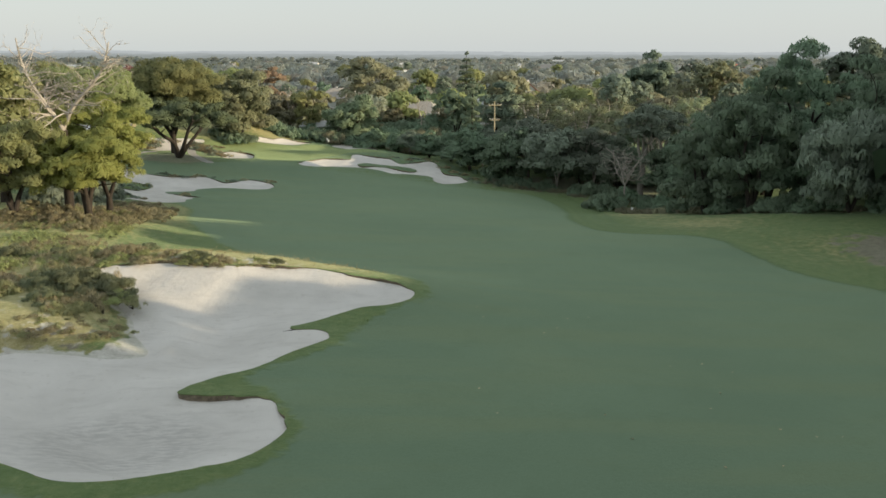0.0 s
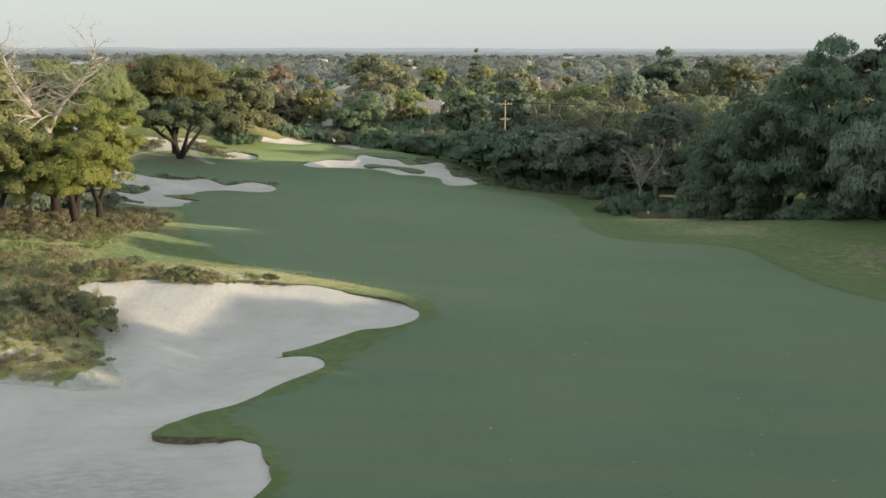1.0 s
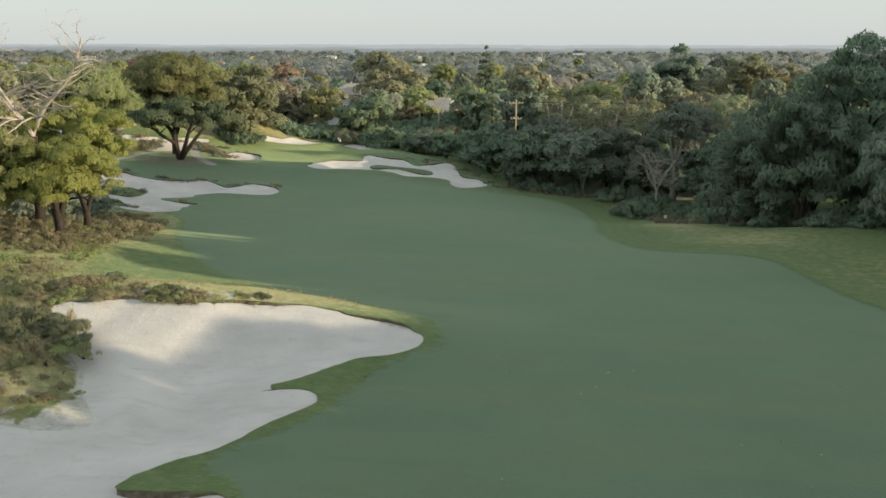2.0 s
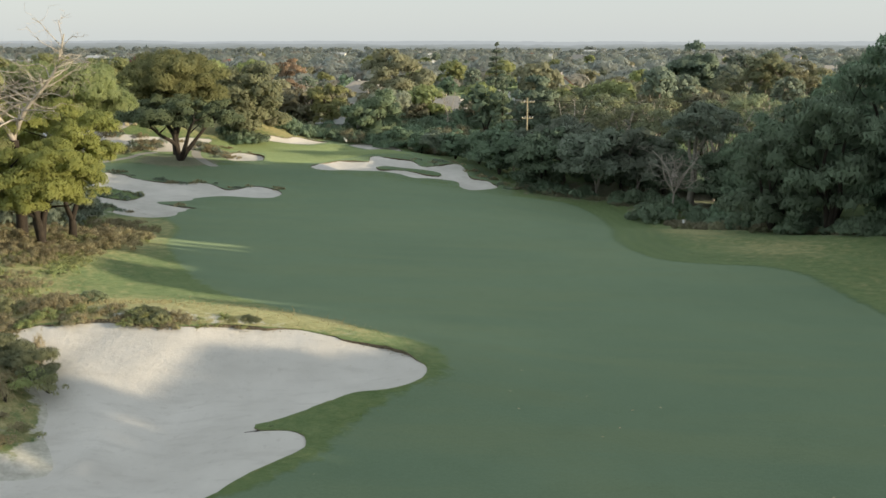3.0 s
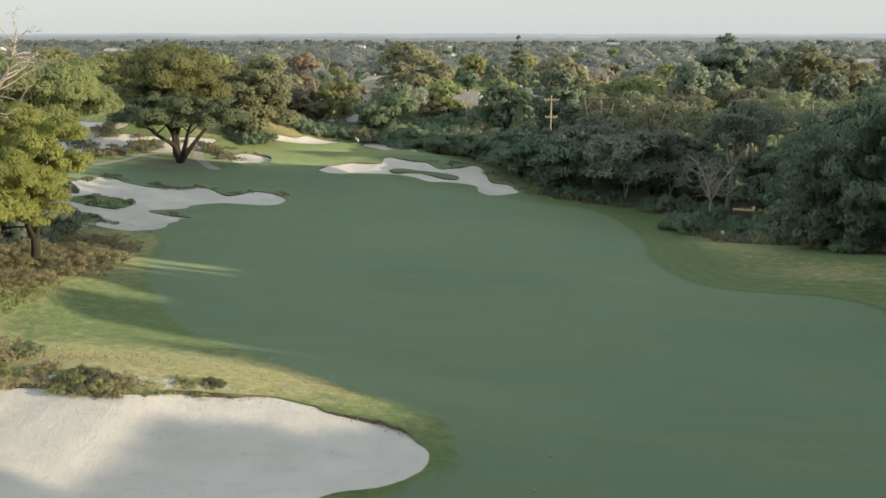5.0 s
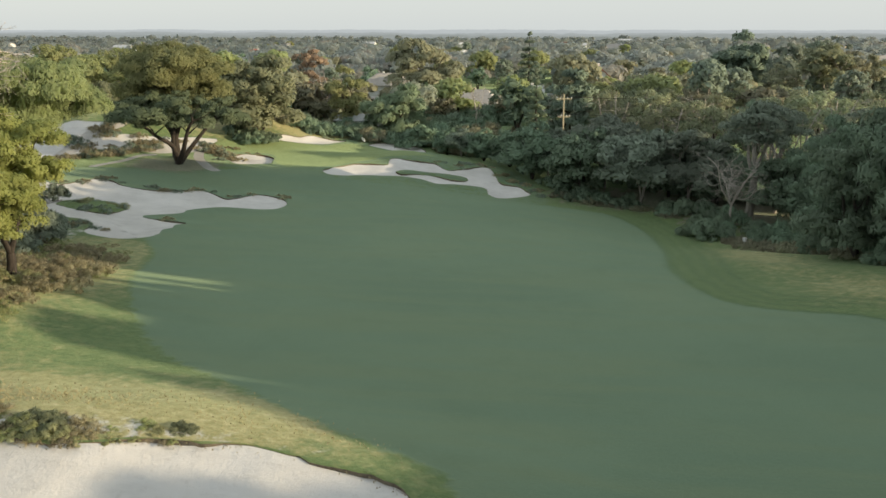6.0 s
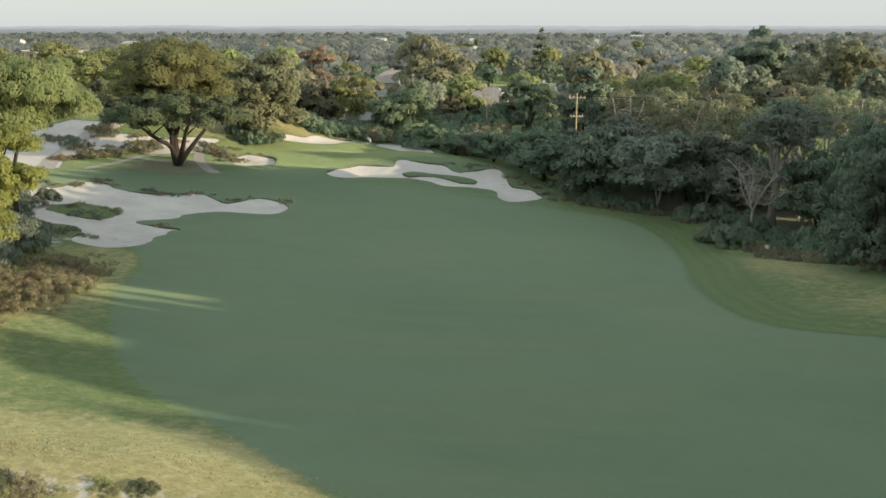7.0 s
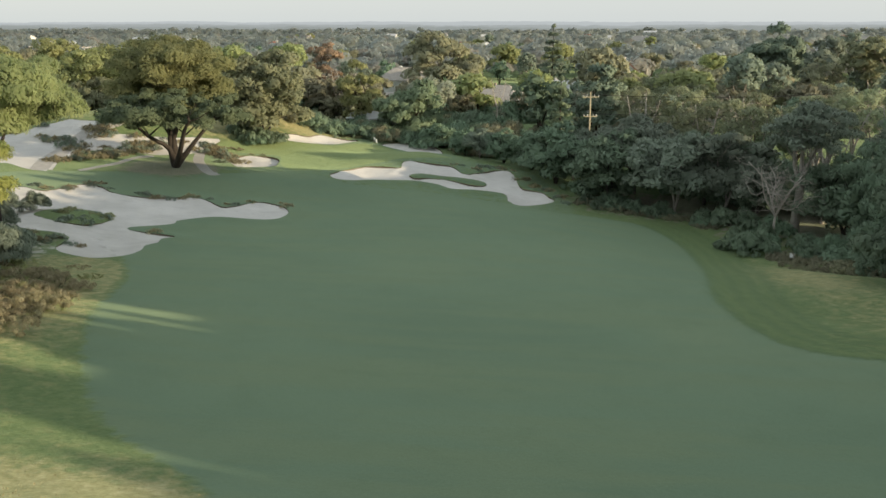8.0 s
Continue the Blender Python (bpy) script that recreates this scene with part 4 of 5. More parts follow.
plant_tree("autumn_tree", -49.2, 281, 15.0, 4.6, AUTUMN, 55, "orange autumn tree among the houses", bole=0.1, clumps=14, size=0.7, dense=0.6)
plant_tree("plum_tree", -69.5, 222, 16.2, 4.2, RED, 56, "dark red plum tree behind gums", bole=0.2, clumps=12, size=0.6, dense=0.6)
plant_tree("pine_tree", -17.5, 262, 18.6, 8.6, BROWNISH, 57, "huge brown-green spreading pine over the suburb", bole=0.0, clumps=26, size=0.85, dense=0.6, clump=0.42)
plant_conifer("norfolk_pine", 7.0, 296, 19.0, 3.8, PINE, 58, "layered dark norfolk pine over the rooftops", 0.6, 0.8, 10, 8, 0.1, 0.6, -4.2)
plant_tree("pine_tree", 58.5, 279, 19.8, 8.8, PINE, 59, "tall dark cypress pine with a sunlit flank", bole=0.0, clumps=46, size=0.75, dense=0.6, clump=0.36, flat=0.9, puffs=8)
plant_tree("gum_tree", 62, 222, 17.5, 6.0, TEA, 60, "tall gum with an orange-tinged crown and pale limbs", bole=0.4, clumps=14, size=0.65, dense=0.5, wood=GUM, twigs=2)
open_gum = plant_tree("gum_tree", 66.5, 225, 16.0, 5.0, BROWNISH, 64, "open gum with an orange-tinged crown and pale limbs", bole=0.5, clumps=12, size=0.5, dense=0.4, wood=GUM, twigs=3, clump=0.42, leaders=5)
set_down(open_gum, 71.5, 229, 0.95, 140)
set_down(open_gum, 54.5, 224, 0.85, 70)
thick = plant_shrub("thicket_bush", -24, 199, 3.4, 3.0, DEEP, 61, "dark green bush in the thicket behind the green", 0.62, 0.45, 20, "thicket bushes")
russet = plant_shrub("thicket_bush", -31, 199.5, 2.8, 2.6, BROWNISH, 62, "russet bush in the thicket behind the green", 0.5, 0.45, 18, "thicket bushes")
rng = np.random.default_rng(63)
for x, y, s in ((-38.6, 178.6, 0.8), (-36.4, 179.4, 0.7), (-40.2, 179.8, 0.8), (-38, 177.4, 0.55), (-10.5, 235, 1.5), (-7, 234, 1.3), (-3.5, 234.5, 1.5), (0, 236, 1.4), (-13, 238, 1.4)):
    set_down(thick, x, y, s, 50 * x, 1.1 * s)
for x, y, s in ((-35.5, 189.5, 0.8), (-33.5, 191.5, 0.9), (-31.0, 192.6, 0.9), (-36.8, 192.5, 1.0), (-29.5, 195.0, 0.9), (-34.0, 194.5, 1.0), (-38.6, 190.8, 0.9)):
    set_down(russet if x < -34 else thick, x, y, s, 50 * x)
for x, y, s in ((16, 214, 1.5), (19.5, 216.5, 1.7), (23.5, 217, 1.6), (27, 219, 1.6), (14, 209, 1.3), (22, 211, 1.5), (30, 214, 1.6)):
    set_down(thick, x, y, s, 50 * x, 1.1 * s)
for k in range(60):
    x, y = -46 + 66 * rng.random(), 190 + 28 * rng.random()
    if y > 200 - 0.25 * (x + 25) and all(math.hypot(x - a, y - b) > 7 for a, b in ((-34.2, 219), (-24.6, 206), (20.5, 226))):
        set_down(thick if rng.random() < 0.5 else russet, x, y, 0.7 + 0.6 * rng.random(), rng.random() * 360)
for k in range(58):
    s = k / 57
    x, y = -44 + 54 * s + rng.normal(0, 1.0), 198.5 - 20.0 * s**1.7 + rng.random() * 7
    if y > 171 and not (x > -1 and y < 176):
        set_down(thick if rng.random() < 0.65 else russet, x, y, 0.6 + 0.5 * rng.random(), rng.random() * 360)

# ---- shrubs ----
heath = plant_shrub("heath_shrub", -19.6, 56.4, 1.5, 1.6, DUSK, 71, "grey-olive heath shrub on the dune's edge", 0.115, 0.35, 26, "heath shrubs")
sage = plant_shrub("heath_shrub", -25.2, 64.2, 1.0, 1.1, SAGE, 72, "rounded yellow-green heath shrub in dry grass", 0.14, 0.33, 18, "heath shrubs")
tuft = plant_shrub("heath_shrub", -21.3, 62.6, 1.0, 1.2, HEATH, 73, "brown dry heath shrub above the sand", 0.14, 0.3, 16, "heath shrubs", droop=0.5)
green_s = plant_shrub("heath_shrub", -18.0, 54.8, 0.8, 0.9, SAGE, 74, "low green-yellow shrub at the sand's edge", 0.13, 0.3, 12, "heath shrubs")
far_sage = plant_shrub("heath_tuft", -38.6, 117, 0.8, 0.9, GREYGREEN, 79, "grey-green heath tuft at a bunker's edge", 0.25, 0.33, 14, "heath tufts")
far_tuft = plant_shrub("heath_tuft", -39, 115, 0.7, 1.0, HEATH, 80, "brown heath tuft at a bunker's edge", 0.25, 0.33, 14, "heath tufts")
rng = np.random.default_rng(75)
gold_s = plant_shrub("heath_shrub", -19.0, 55.3, 1.0, 1.0, OLIVE, 97, "yellow-olive spiky shrub at the sand's edge", 0.14, 0.33, 16, "heath shrubs")
tussock = plant_shrub("grass_tussock", -20.4, 53.9, 0.75, 0.35, STRAW, 98, "pale straw tussock on the dune", 0.3, 0.5, 7, "grass tussocks", "grass", -1.2, None, 0.07)
for x, y, s in ((-21.9, 62.0, 0.9), (-23.4, 61.6, 1.0), (-20.8, 61.4, 0.8), (-19.8, 53.2, 0.7), (-22.6, 53.4, 0.8), (-24.4, 59.0, 0.9), (-26.4, 54.2, 0.9), (-17.9, 62.6, 0.6), (-15.2, 62.3, 0.6), (-29, 57, 1.0), (-27.2, 63.8, 0.9), (-19.6, 66, 0.5), (-24, 67.5, 0.6)):
    set_down(tussock, x, y, s, 57 * x, sink=0.05)
kinds = (heath, sage, tuft, gold_s)
SPOTS = [(-20.6, 55.0, 1.0), (-21.8, 56.8, 1.1), (-22.6, 54.6, 0.9), (-23.8, 57.4, 1.0), (-25.6, 56.0, 1.0), (-24.9, 60.2, 0.9), (-27.4, 58.6, 1.1), (-28.5, 61.8, 1.0), (-22.8, 61.4, 0.8), (-19.2, 61.8, 0.7), (-17.3, 61.9, 0.6),
         (-15.9, 61.5, 0.55), (-14.8, 61.7, 0.4), (-13.2, 61.9, 0.32), (-10.7, 62.1, 0.34), (-24.8, 51.6, 0.5), (-22.2, 51.6, 0.45), (-20.2, 51.8, 0.4), (-27.0, 52.6, 0.7), (-25.2, 47.5, 1.3), (-27.6, 49.0, 1.0), (-30, 55, 1.1), (-31, 60, 1.0), (-33, 64, 1.0),
         (-23.6, 63.0, 0.9), (-26.5, 66.5, 0.8), (-29.5, 66.0, 0.9), (-20.2, 64.6, 0.6)]
for x, y, s in SPOTS:
    set_down(kinds[rng.integers(4)], x + rng.normal(0, 0.2), y + rng.normal(0, 0.2), s * (0.85 + 0.3 * rng.random()), rng.random() * 360, sink=0.08)
lip_line = BUNKERS["sand_bunker_1"]
lip_line = lip_line[(lip_line[:, 1] > 59.4) & (lip_line[:, 0] < -8.5)]
lip_line = lip_line[lip_line[:, 0] < -10.4]
for k in range(120):
    x, y = lip_line[rng.integers(len(lip_line))] + (rng.normal(0, 0.15), 1.15 * rng.random() ** 1.4 - 0.1)
    set_down((tussock, tuft, tussock, gold_s, tussock, sage, tussock)[k % 7], x, y, (0.2 + 0.42 * rng.random() ** 2) * (1.25 if x < -14 else 0.85), rng.random() * 360, sink=0.05)
for k in range(44):
    x, y = -25 + 3.6 * rng.normal(), 56.5 + 3.4 * rng.normal()
    if near(np.array([[x, y]]), BUNKERS["sand_bunker_1"], 6.0)[0] > 0.6 and y < 64 and y > 51.5:
        set_down((sage, tuft, gold_s, tussock)[k % 4], x, y, 0.5 + 0.5 * rng.random(), rng.random() * 360, sink=0.08)
        set_down(tussock, x + rng.normal(0, 1.2), y + 0.8 + 0.8 * rng.random(), 0.8 + 0.6 * rng.random(), rng.random() * 360, sink=0.05)
low = plant_shrub("low_heath", -28.5, 88, 1.1, 2.0, HEATH, 76, "low dark heath patch under trees", 0.15, 0.35, 26, "low heath")
mat = plant_shrub("low_heath", -30.5, 74, 0.55, 1.7, OLIVE, 99, "low yellow-olive heath cover in the rough", 0.14, 0.3, 26, "low heath", z=None)
brush = plant_shrub("low_heath", -27.5, 70, 0.6, 1.4, HEATH, 100, "low brown heath cover in the rough", 0.14, 0.3, 22, "low heath", z=None)
for k in range(110):
    x, y = -24 - 18 * rng.random(), 62 + 20 * rng.random()
    if x < -21.5 - 0.25 * (y - 62) and near(np.array([[x, y]]), FAIRWAY, 6.0)[0] > 3.0:
        set_down(mat if rng.random() < 0.55 else brush, x, y, 0.7 + 0.5 * rng.random(), rng.random() * 360, sink=0.1)
for k in range(80):
    x, y = -21.0 + 3.2 * rng.normal(), 50.8 + 1.2 * rng.normal()
    if near(np.array([[x, y]]), BUNKERS["sand_bunker_1"], 6.0)[0] > 0.15 and x < -16.4:
        set_down((tuft, tussock, tuft, sage)[k % 4], x, y, 0.16 + 0.24 * rng.random(), rng.random() * 360, sink=0.03)
for k in range(120):
    x, y = -27.0 - 13 * rng.random() + 1.5 * rng.normal(), 76 + 30 * rng.random()
    if x < -25.5 - 0.02 * (y - 80) and near(np.array([[x, y]]), FAIRWAY, 5.0)[0] > 1.2:
        set_down((low, sage, mat, brush, low)[k % 5], x, y, 0.6 + 0.6 * rng.random(), rng.random() * 360, sink=0.08)
for k in range(26):
    x, y = -42 + 2.2 * rng.normal(), 127.4 + 1.7 * rng.normal()
    if side(np.array([[x, y]]), ISLES[0])[0] < -0.2:
        set_down((far_sage, green_s, far_sage)[k % 3], x, y, 0.75 + 0.35 * rng.random(), rng.random() * 360, sink=0.02)
for x, y, s in ( (-37.5, 140.8, 0.6), (-38.8, 140.6, 0.7), (-40.4, 140.9, 0.8), (-36.4, 141.5, 0.6), (-31.6, 141.2, 0.6), (-30.6, 141.6, 0.6), (-48.6, 140.4, 0.8), (-46.8, 143.2, 0.7),
                (-52, 139.6, 0.8), (-50.5, 139, 0.7), (-38.6, 117, 0.7), (-39, 115, 0.8), (-41.5, 117.6, 0.9), (-36.8, 115.4, 0.6), (-45.8, 119.2, 0.8), (-12.5, 164.6, 0.5), (-9.8, 164.8, 0.5), (-7, 164.9, 0.5), (-5.4, 164.4, 0.4),
                (-6, 170.2, 0.7), (-4.5, 171.8, 0.8), (-3, 172.6, 0.8), (0.6, 168.6, 0.8), (1.8, 165.6, 0.9), (3.6, 164.2, 0.9), (5.2, 161.6, 0.9), (5.4, 158.6, 0.7), (-8, 170.6, 0.5), (-40.6, 168.8, 0.8), (-41.2, 170.2, 0.9), (-40.2, 166.4, 0.8), (-39.4, 173.2, 0.7),
                (-53, 166.6, 0.8), (-51, 167.6, 0.8), (-49, 168.8, 0.8), (-47, 170.4, 0.8), (-55, 164.4, 0.8), (-57, 170, 0.8), (-56, 173, 0.7), (-54.6, 175, 0.7), (-64.4, 166, 0.9), (-66, 170, 0.8), (-59.2, 178.6, 0.7), (-48.6, 176, 1.0), (-36, 196, 1.0)):
    set_down(far_sage if rng.random() < 0.5 else far_tuft, x, y, 1.1 * s, rng.random() * 360, sink=0.08)
    set_down(far_tuft if rng.random() < 0.5 else far_sage, x + rng.normal(0, 0.7), y + rng.normal(0, 0.4), 0.9 * s, rng.random() * 360, sink=0.08)
for x, y in ((-56.1, 154.9), (-56.1, 157.0), (-55.4, 158.1), (-54.7, 159.0), (-54.0, 160.2), (-53.3, 161.3), (-52.5, 162.4), (-51.5, 163.2), (-50.6, 164.2), (-49.6, 165.1), (-62.4, 165.1), (-61.7, 165.5), (-60.7, 165.2), (-58.3, 168.2), (-57.4, 168.8), (-56.5, 168.6), (-51.5, 166.5), (-50.6, 167.1), (-49.6, 166.9), (-58.3, 162.9), (-57.8, 163.9), (-56.0, 170.1), (-55.8, 160.6), (-51.5, 161.6), (-43.1, 169.0), (-42.2, 169.1), (-40.9, 168.2), (-39.8, 167.2), (-38.5, 165.5), (-42.3, 171.0), (-41.0, 170.1), (-38.0, 162.7), (-43.1, 171.0)):
    for _ in range(3):
        set_down((far_sage, far_tuft, far_tuft)[rng.integers(3)], x + rng.normal(0, 0.8), y + rng.normal(0, 0.8), 0.7 + 0.7 * rng.random(), rng.random() * 360, sink=0.06)
# ragged heath along the bunkers' far lips
for name, odds in (("sand_bunker_2", 0.5), ("sand_bunker_3", 0.35), ("sand_bunker_4", 0.3), ("sand_bunker_5", 0.3), ("sand_bunker_6", 0.3)):
    line = BUNKERS[name][::3]
    for k in range(len(line)):
        t = line[(k + 1) % len(line)] - line[k - 1]
        wave = math.sin(0.55 * line[k][0] + 1.1) + math.sin(0.37 * line[k][1])
        q = line[k] + (0, 0.55)
        if side(q[None], BUNKERS[name])[0] > 0.25 and wave > -0.5 and rng.random() < odds:
            set_down(far_tuft if rng.random() < 0.6 else far_sage, q[0] + rng.normal(0, 0.2), q[1] + 0.3 * rng.random(), 0.5 + 0.4 * rng.random(), rng.random() * 360, sink=0.05)
# dry undergrowth and bushes along the shaded trees
bush = plant_shrub("edge_bush", 23.9, 138.2, 3.2, 2.3, DEEP, 77, "dense green bush at the edge of the rough", 0.38, 0.45, 26, "edge bushes")
scrub = plant_shrub("dry_scrub", 29.5, 126, 1.2, 1.9, BROWNISH, 78, "brown dry scrub under the trees", 0.28, 0.35, 20, "dry scrub")
for x, y, s in ((22.4, 140.6, 0.8), (25.6, 141.5, 0.7), (28.6, 134.6, 0.6), (20.6, 150.5, 0.5), (30.2, 121.5, 0.8), (34.6, 101.5, 0.7), (37.6, 99.4, 0.6), (31.6, 109.4, 0.7), (14, 156.4, 0.6), (9.6, 157.4, 0.5)):
    set_down(bush, x, y, s, rng.random() * 360)
FRONT = curve([(5, 163), (10, 157.5), (15, 153.5), (20, 150), (24, 144), (28.5, 137), (30.5, 128), (31.5, 120), (32.5, 112), (34.5, 104), (38, 98), (42.5, 93.5), (47, 90)], 1.0, False)
for k, (x, y) in enumerate(FRONT):
    if rng.random() < 0.5:
        set_down(bush if rng.random() < 0.5 else thick, x + 2.2 + rng.normal(0, 1.0), y + 1.6 + rng.normal(0, 1.0), 0.45 + 0.45 * rng.random(), rng.random() * 360, 0.4 + 0.5 * rng.random())
for k in range(44):
    s = rng.random()
    set_down(scrub, 24.5 + 15 * s**0.9 + rng.random() * 3.5 - 3.0 * math.sin(3 * s), 137 - 39 * s + rng.normal(0, 1.5), 0.5 + 0.5 * rng.random(), rng.random() * 360)
for k in range(16):
    s = rng.random()
    set_down(scrub, 6 + 16 * s + rng.normal(0, 0.6), 158 - 10 * s + rng.random() * 2.5 + 1, 0.45 + 0.4 * rng.random(), rng.random() * 360)


understorey = plant_shrub("understorey_bush", -37.2, 104.4, 4.2, 2.6, GREYGREEN, 104, "tall grey-green bush under the gums", 0.3, 0.4, 30, "understorey bushes")
for x, y, k in ((-39.4, 103.0, 1.0), (-38.2, 108.6, 0.8), (-41.6, 106.5, 1.1), (-36.4, 99.6, 0.75), (-40.4, 99.0, 1.0), (-46.5, 128.6, 0.6), (-48.8, 126.0, 0.8), (-50.6, 121.4, 0.9), (-45.0, 119.0, 0.7)):
    set_down(understorey, x, y, k, 47 * x)
for k in range(40):
    x, y = 16 + 26 * rng.random(), 152 + 22 * rng.random()
    if y > 168 - 0.75 * (x - 14):
        set_down(thick if k % 3 else bush, x, y, 0.8 + 0.5 * rng.random(), rng.random() * 360)
for k in range(34):
    x, y = -86 + 42 * rng.random(), 192 + 14 * rng.random()
    set_down(thick if k % 3 else russet, x, y, 0.7 + 0.6 * rng.random(), rng.random() * 360)
for x, y, k, ob in ((-70, 194, 0.8, euc), (-79, 189, 0.85, tall), (-62, 198, 0.75, dark), (-55, 196, 0.7, euc), (-48, 197, 0.62, dark), (-66, 201, 0.85, tall), (-86, 181, 0.9, tall)):
    set_down(ob, x, y, k, 31 * x)


# ---- grass ----
def blades(name, spots, tall, material, seed, label, per=9, spread=0.16):
    """Tufts of bent blades, each a thin triangle pair."""
    g = np.random.default_rng(seed)
    n = len(spots)
    at = np.repeat(np.arange(n), per)
    m = len(at)
    z = np.array([ground_at(x, y) for x, y in spots])
    foot = np.column_stack([spots, z])[at] + np.column_stack([g.normal(0, spread, (m, 2)), np.full(m, -0.04)])
    a = g.random(m) * 2 * np.pi
    h = tall * (0.5 + 0.9 * g.random(m)) * (0.7 + 0.6 * g.random(n))[at]
    lean = np.column_stack([np.cos(a), np.sin(a)]) * (h * (0.2 + 0.5 * g.random(m)))[:, None]
    s = np.column_stack([-np.sin(a), np.cos(a), 0 * a]) * (0.018 + 0.02 * g.random(m))[:, None]
    mid = foot + np.column_stack([lean * 0.35, h * 0.6])
    tip = foot + np.column_stack([lean, h])
    v = np.stack([foot - s, foot + s, mid + s * 0.8, tip, mid - s * 0.8], 1).reshape(-1, 3)
    f = (np.arange(m) * 5)[:, None]
    f = np.concatenate([np.concatenate([f, f + 1, f + 2, f + 4], 1), np.concatenate([f + 4, f + 2, f + 3, f + 3], 1)[:, [0, 1, 2, 2]]])
    quads, tris = f[:m], f[m:, :3]
    tri = np.concatenate([quads[:, [0, 1, 2]], quads[:, [0, 2, 3]], tris])
    return tagged(new(name, mesh_of(name, v, tri, material)), label, "grass", kind="stuff")


def scatter(seed, n, cx, cy, sx, sy, clear=0.5, cut=0.2):
    g = np.random.default_rng(seed)
    q = np.column_stack([g.normal(cx, sx, n), g.normal(cy, sy, n)])
    d = np.minimum.reduce([near(q, o, 3.0) for o in BUNKERS.values()])
    keep = (d > clear) & (near(q, FAIRWAY, 3.0) > cut) & (near(q, PUTT, 3.0) > cut)
    return q[keep]


blades("dry_grass", np.concatenate([scatter(81, 900, -18, 63.4, 7.5, 1.6), scatter(82, 500, -27, 62, 4, 5), scatter(83, 300, -24, 52, 3, 2)]), 0.055, GOLD, 84, "dry straw-coloured grass on the bunker's ridge", 12, 0.5)
edge = BUNKERS["sand_bunker_1"]
g = np.random.default_rng(93)
rim = np.concatenate([edge[(edge[:, 1] > 59.5)] + (0, 0.35), edge[(edge[:, 1] > 59.5)] + (0, 0.7)])
blades("lip_grass", np.concatenate([rim + g.normal(0, 0.15, rim.shape) for _ in range(3)]), 0.07, HEATH, 94, "ragged brown grass hanging on the bunker's lip", 9, 0.3)
finger = edge[(edge[:, 0] > -15) & (edge[:, 1] < 57)]
finger = np.concatenate([finger + g.normal(0, 0.3, finger.shape) for _ in range(5)])
finger = finger[side(finger, edge) > 0.4]
g2 = np.column_stack([-13 + 12.5 * g.random(5200), 31.5 + 27 * g.random(5200)])
g2 = g2[(side(g2, edge) > 0.5) & (side(g2, FAIRWAY) > 0.15) & (g2[:, 1] < 58.5)]
finger = np.concatenate([finger, g2])
blades("turf_fringe", finger, 0.075, BLADE, 95, "short grass fringe on the turf edge", 7, 0.3)


# ---- leaf litter ----
def litter():
    q = np.random.default_rng(96)
    n = 34
    x, y = q.normal(9, 8, n), 33 + 30 * q.random(n)
    z = land(x, y) + 0.035
    a, s = q.random(n) * 6.28, 0.05 + 0.07 * q.random(n)
    c = np.column_stack([x, y, z])
    u = np.column_stack([np.cos(a), np.sin(a), 0.2 * q.normal(0, 1, n)]) * s[:, None]
    w = np.column_stack([-np.sin(a), np.cos(a), 0.2 * q.normal(0, 1, n)]) * s[:, None] * 0.5
    v = np.stack([c - u, c + w, c + u, c - w], 1).reshape(-1, 3)
    v[:, 2] = np.maximum(v[:, 2], np.repeat(z, 4) - 0.01)
    tagged(new("fallen_leaves", mesh_of("fallen_leaves", v, np.arange(4 * n).reshape(-1, 4), STRAW)), "pale fallen leaves scattered on the fairway", "leaves", kind="stuff")


litter()

# ---- small things on the course ----
# the low sun's yellow is put into this timber's own colour
SUNLITWOOD = plain("sunlit timber", (0.46, 0.39, 0.25), (0.60, 0.53, 0.37), 5.0, 0.8)
CABLE = plain("black cable", (0.012, 0.012, 0.013), (0.03, 0.03, 0.032), 4.0, 0.6, 0.0)
WHITE = plain("white plastic", (0.70, 0.70, 0.67), (0.82, 0.82, 0.80), 4.0, 0.5, 0.0)
METAL = plain("grey steel", (0.25, 0.25, 0.25), (0.40, 0.40, 0.40), 8.0, 0.4, 0.0)
flag = root("flagstick", -21.4, 179.7, ground_at(-21.4, 179.7) - 0.05, 0, "white flag on a thin stick in the green", "flag")
v, f = tubes([[((0, 0, 0), 0.013), ((0, 0, 1.2), 0.012), ((0, 0, 2.3), 0.011)]], 6)
under("stick", mesh_of("stick", v, f, METAL, True), flag)
bm = bmesh.new()
cols = [[bm.verts.new((0.02 + 0.07 * i, 0.05 * math.sin(i * 1.1), 2.27 - 0.42 * j / 4 - 0.02 * i * (j / 4) - 0.05 * i)) for j in range(5)] for i in range(8)]
for i in range(7):
    for j in range(4):
        bm.faces.new((cols[i][j], cols[i + 1][j], cols[i + 1][j + 1], cols[i][j + 1]))
bmesh.ops.solidify(bm, geom=bm.faces[:], thickness=0.012)
part("cloth", bm, WHITE, flag, "limp white cloth", True)
guard = root("tree_guard", 26.5, 134.3, ground_at(26.5, 134.3) - 0.05, 20, "white plastic tree guard round a young plant", "tree guard")
bm = bmesh.new()
for a in range(3):
    box(bm, 0.17 * math.sin(a * 2.094), 0.17 * math.cos(a * 2.094), 0.42, 0.34, 0.02, 0.84)
    bmesh.ops.rotate(bm, verts=bm.verts[-8:], cent=(0.17 * math.sin(a * 2.094), 0.17 * math.cos(a * 2.094), 0), matrix=Matrix.Rotation(-a * 2.094, 3, "Z"))
part("sleeve", bm, WHITE, guard)
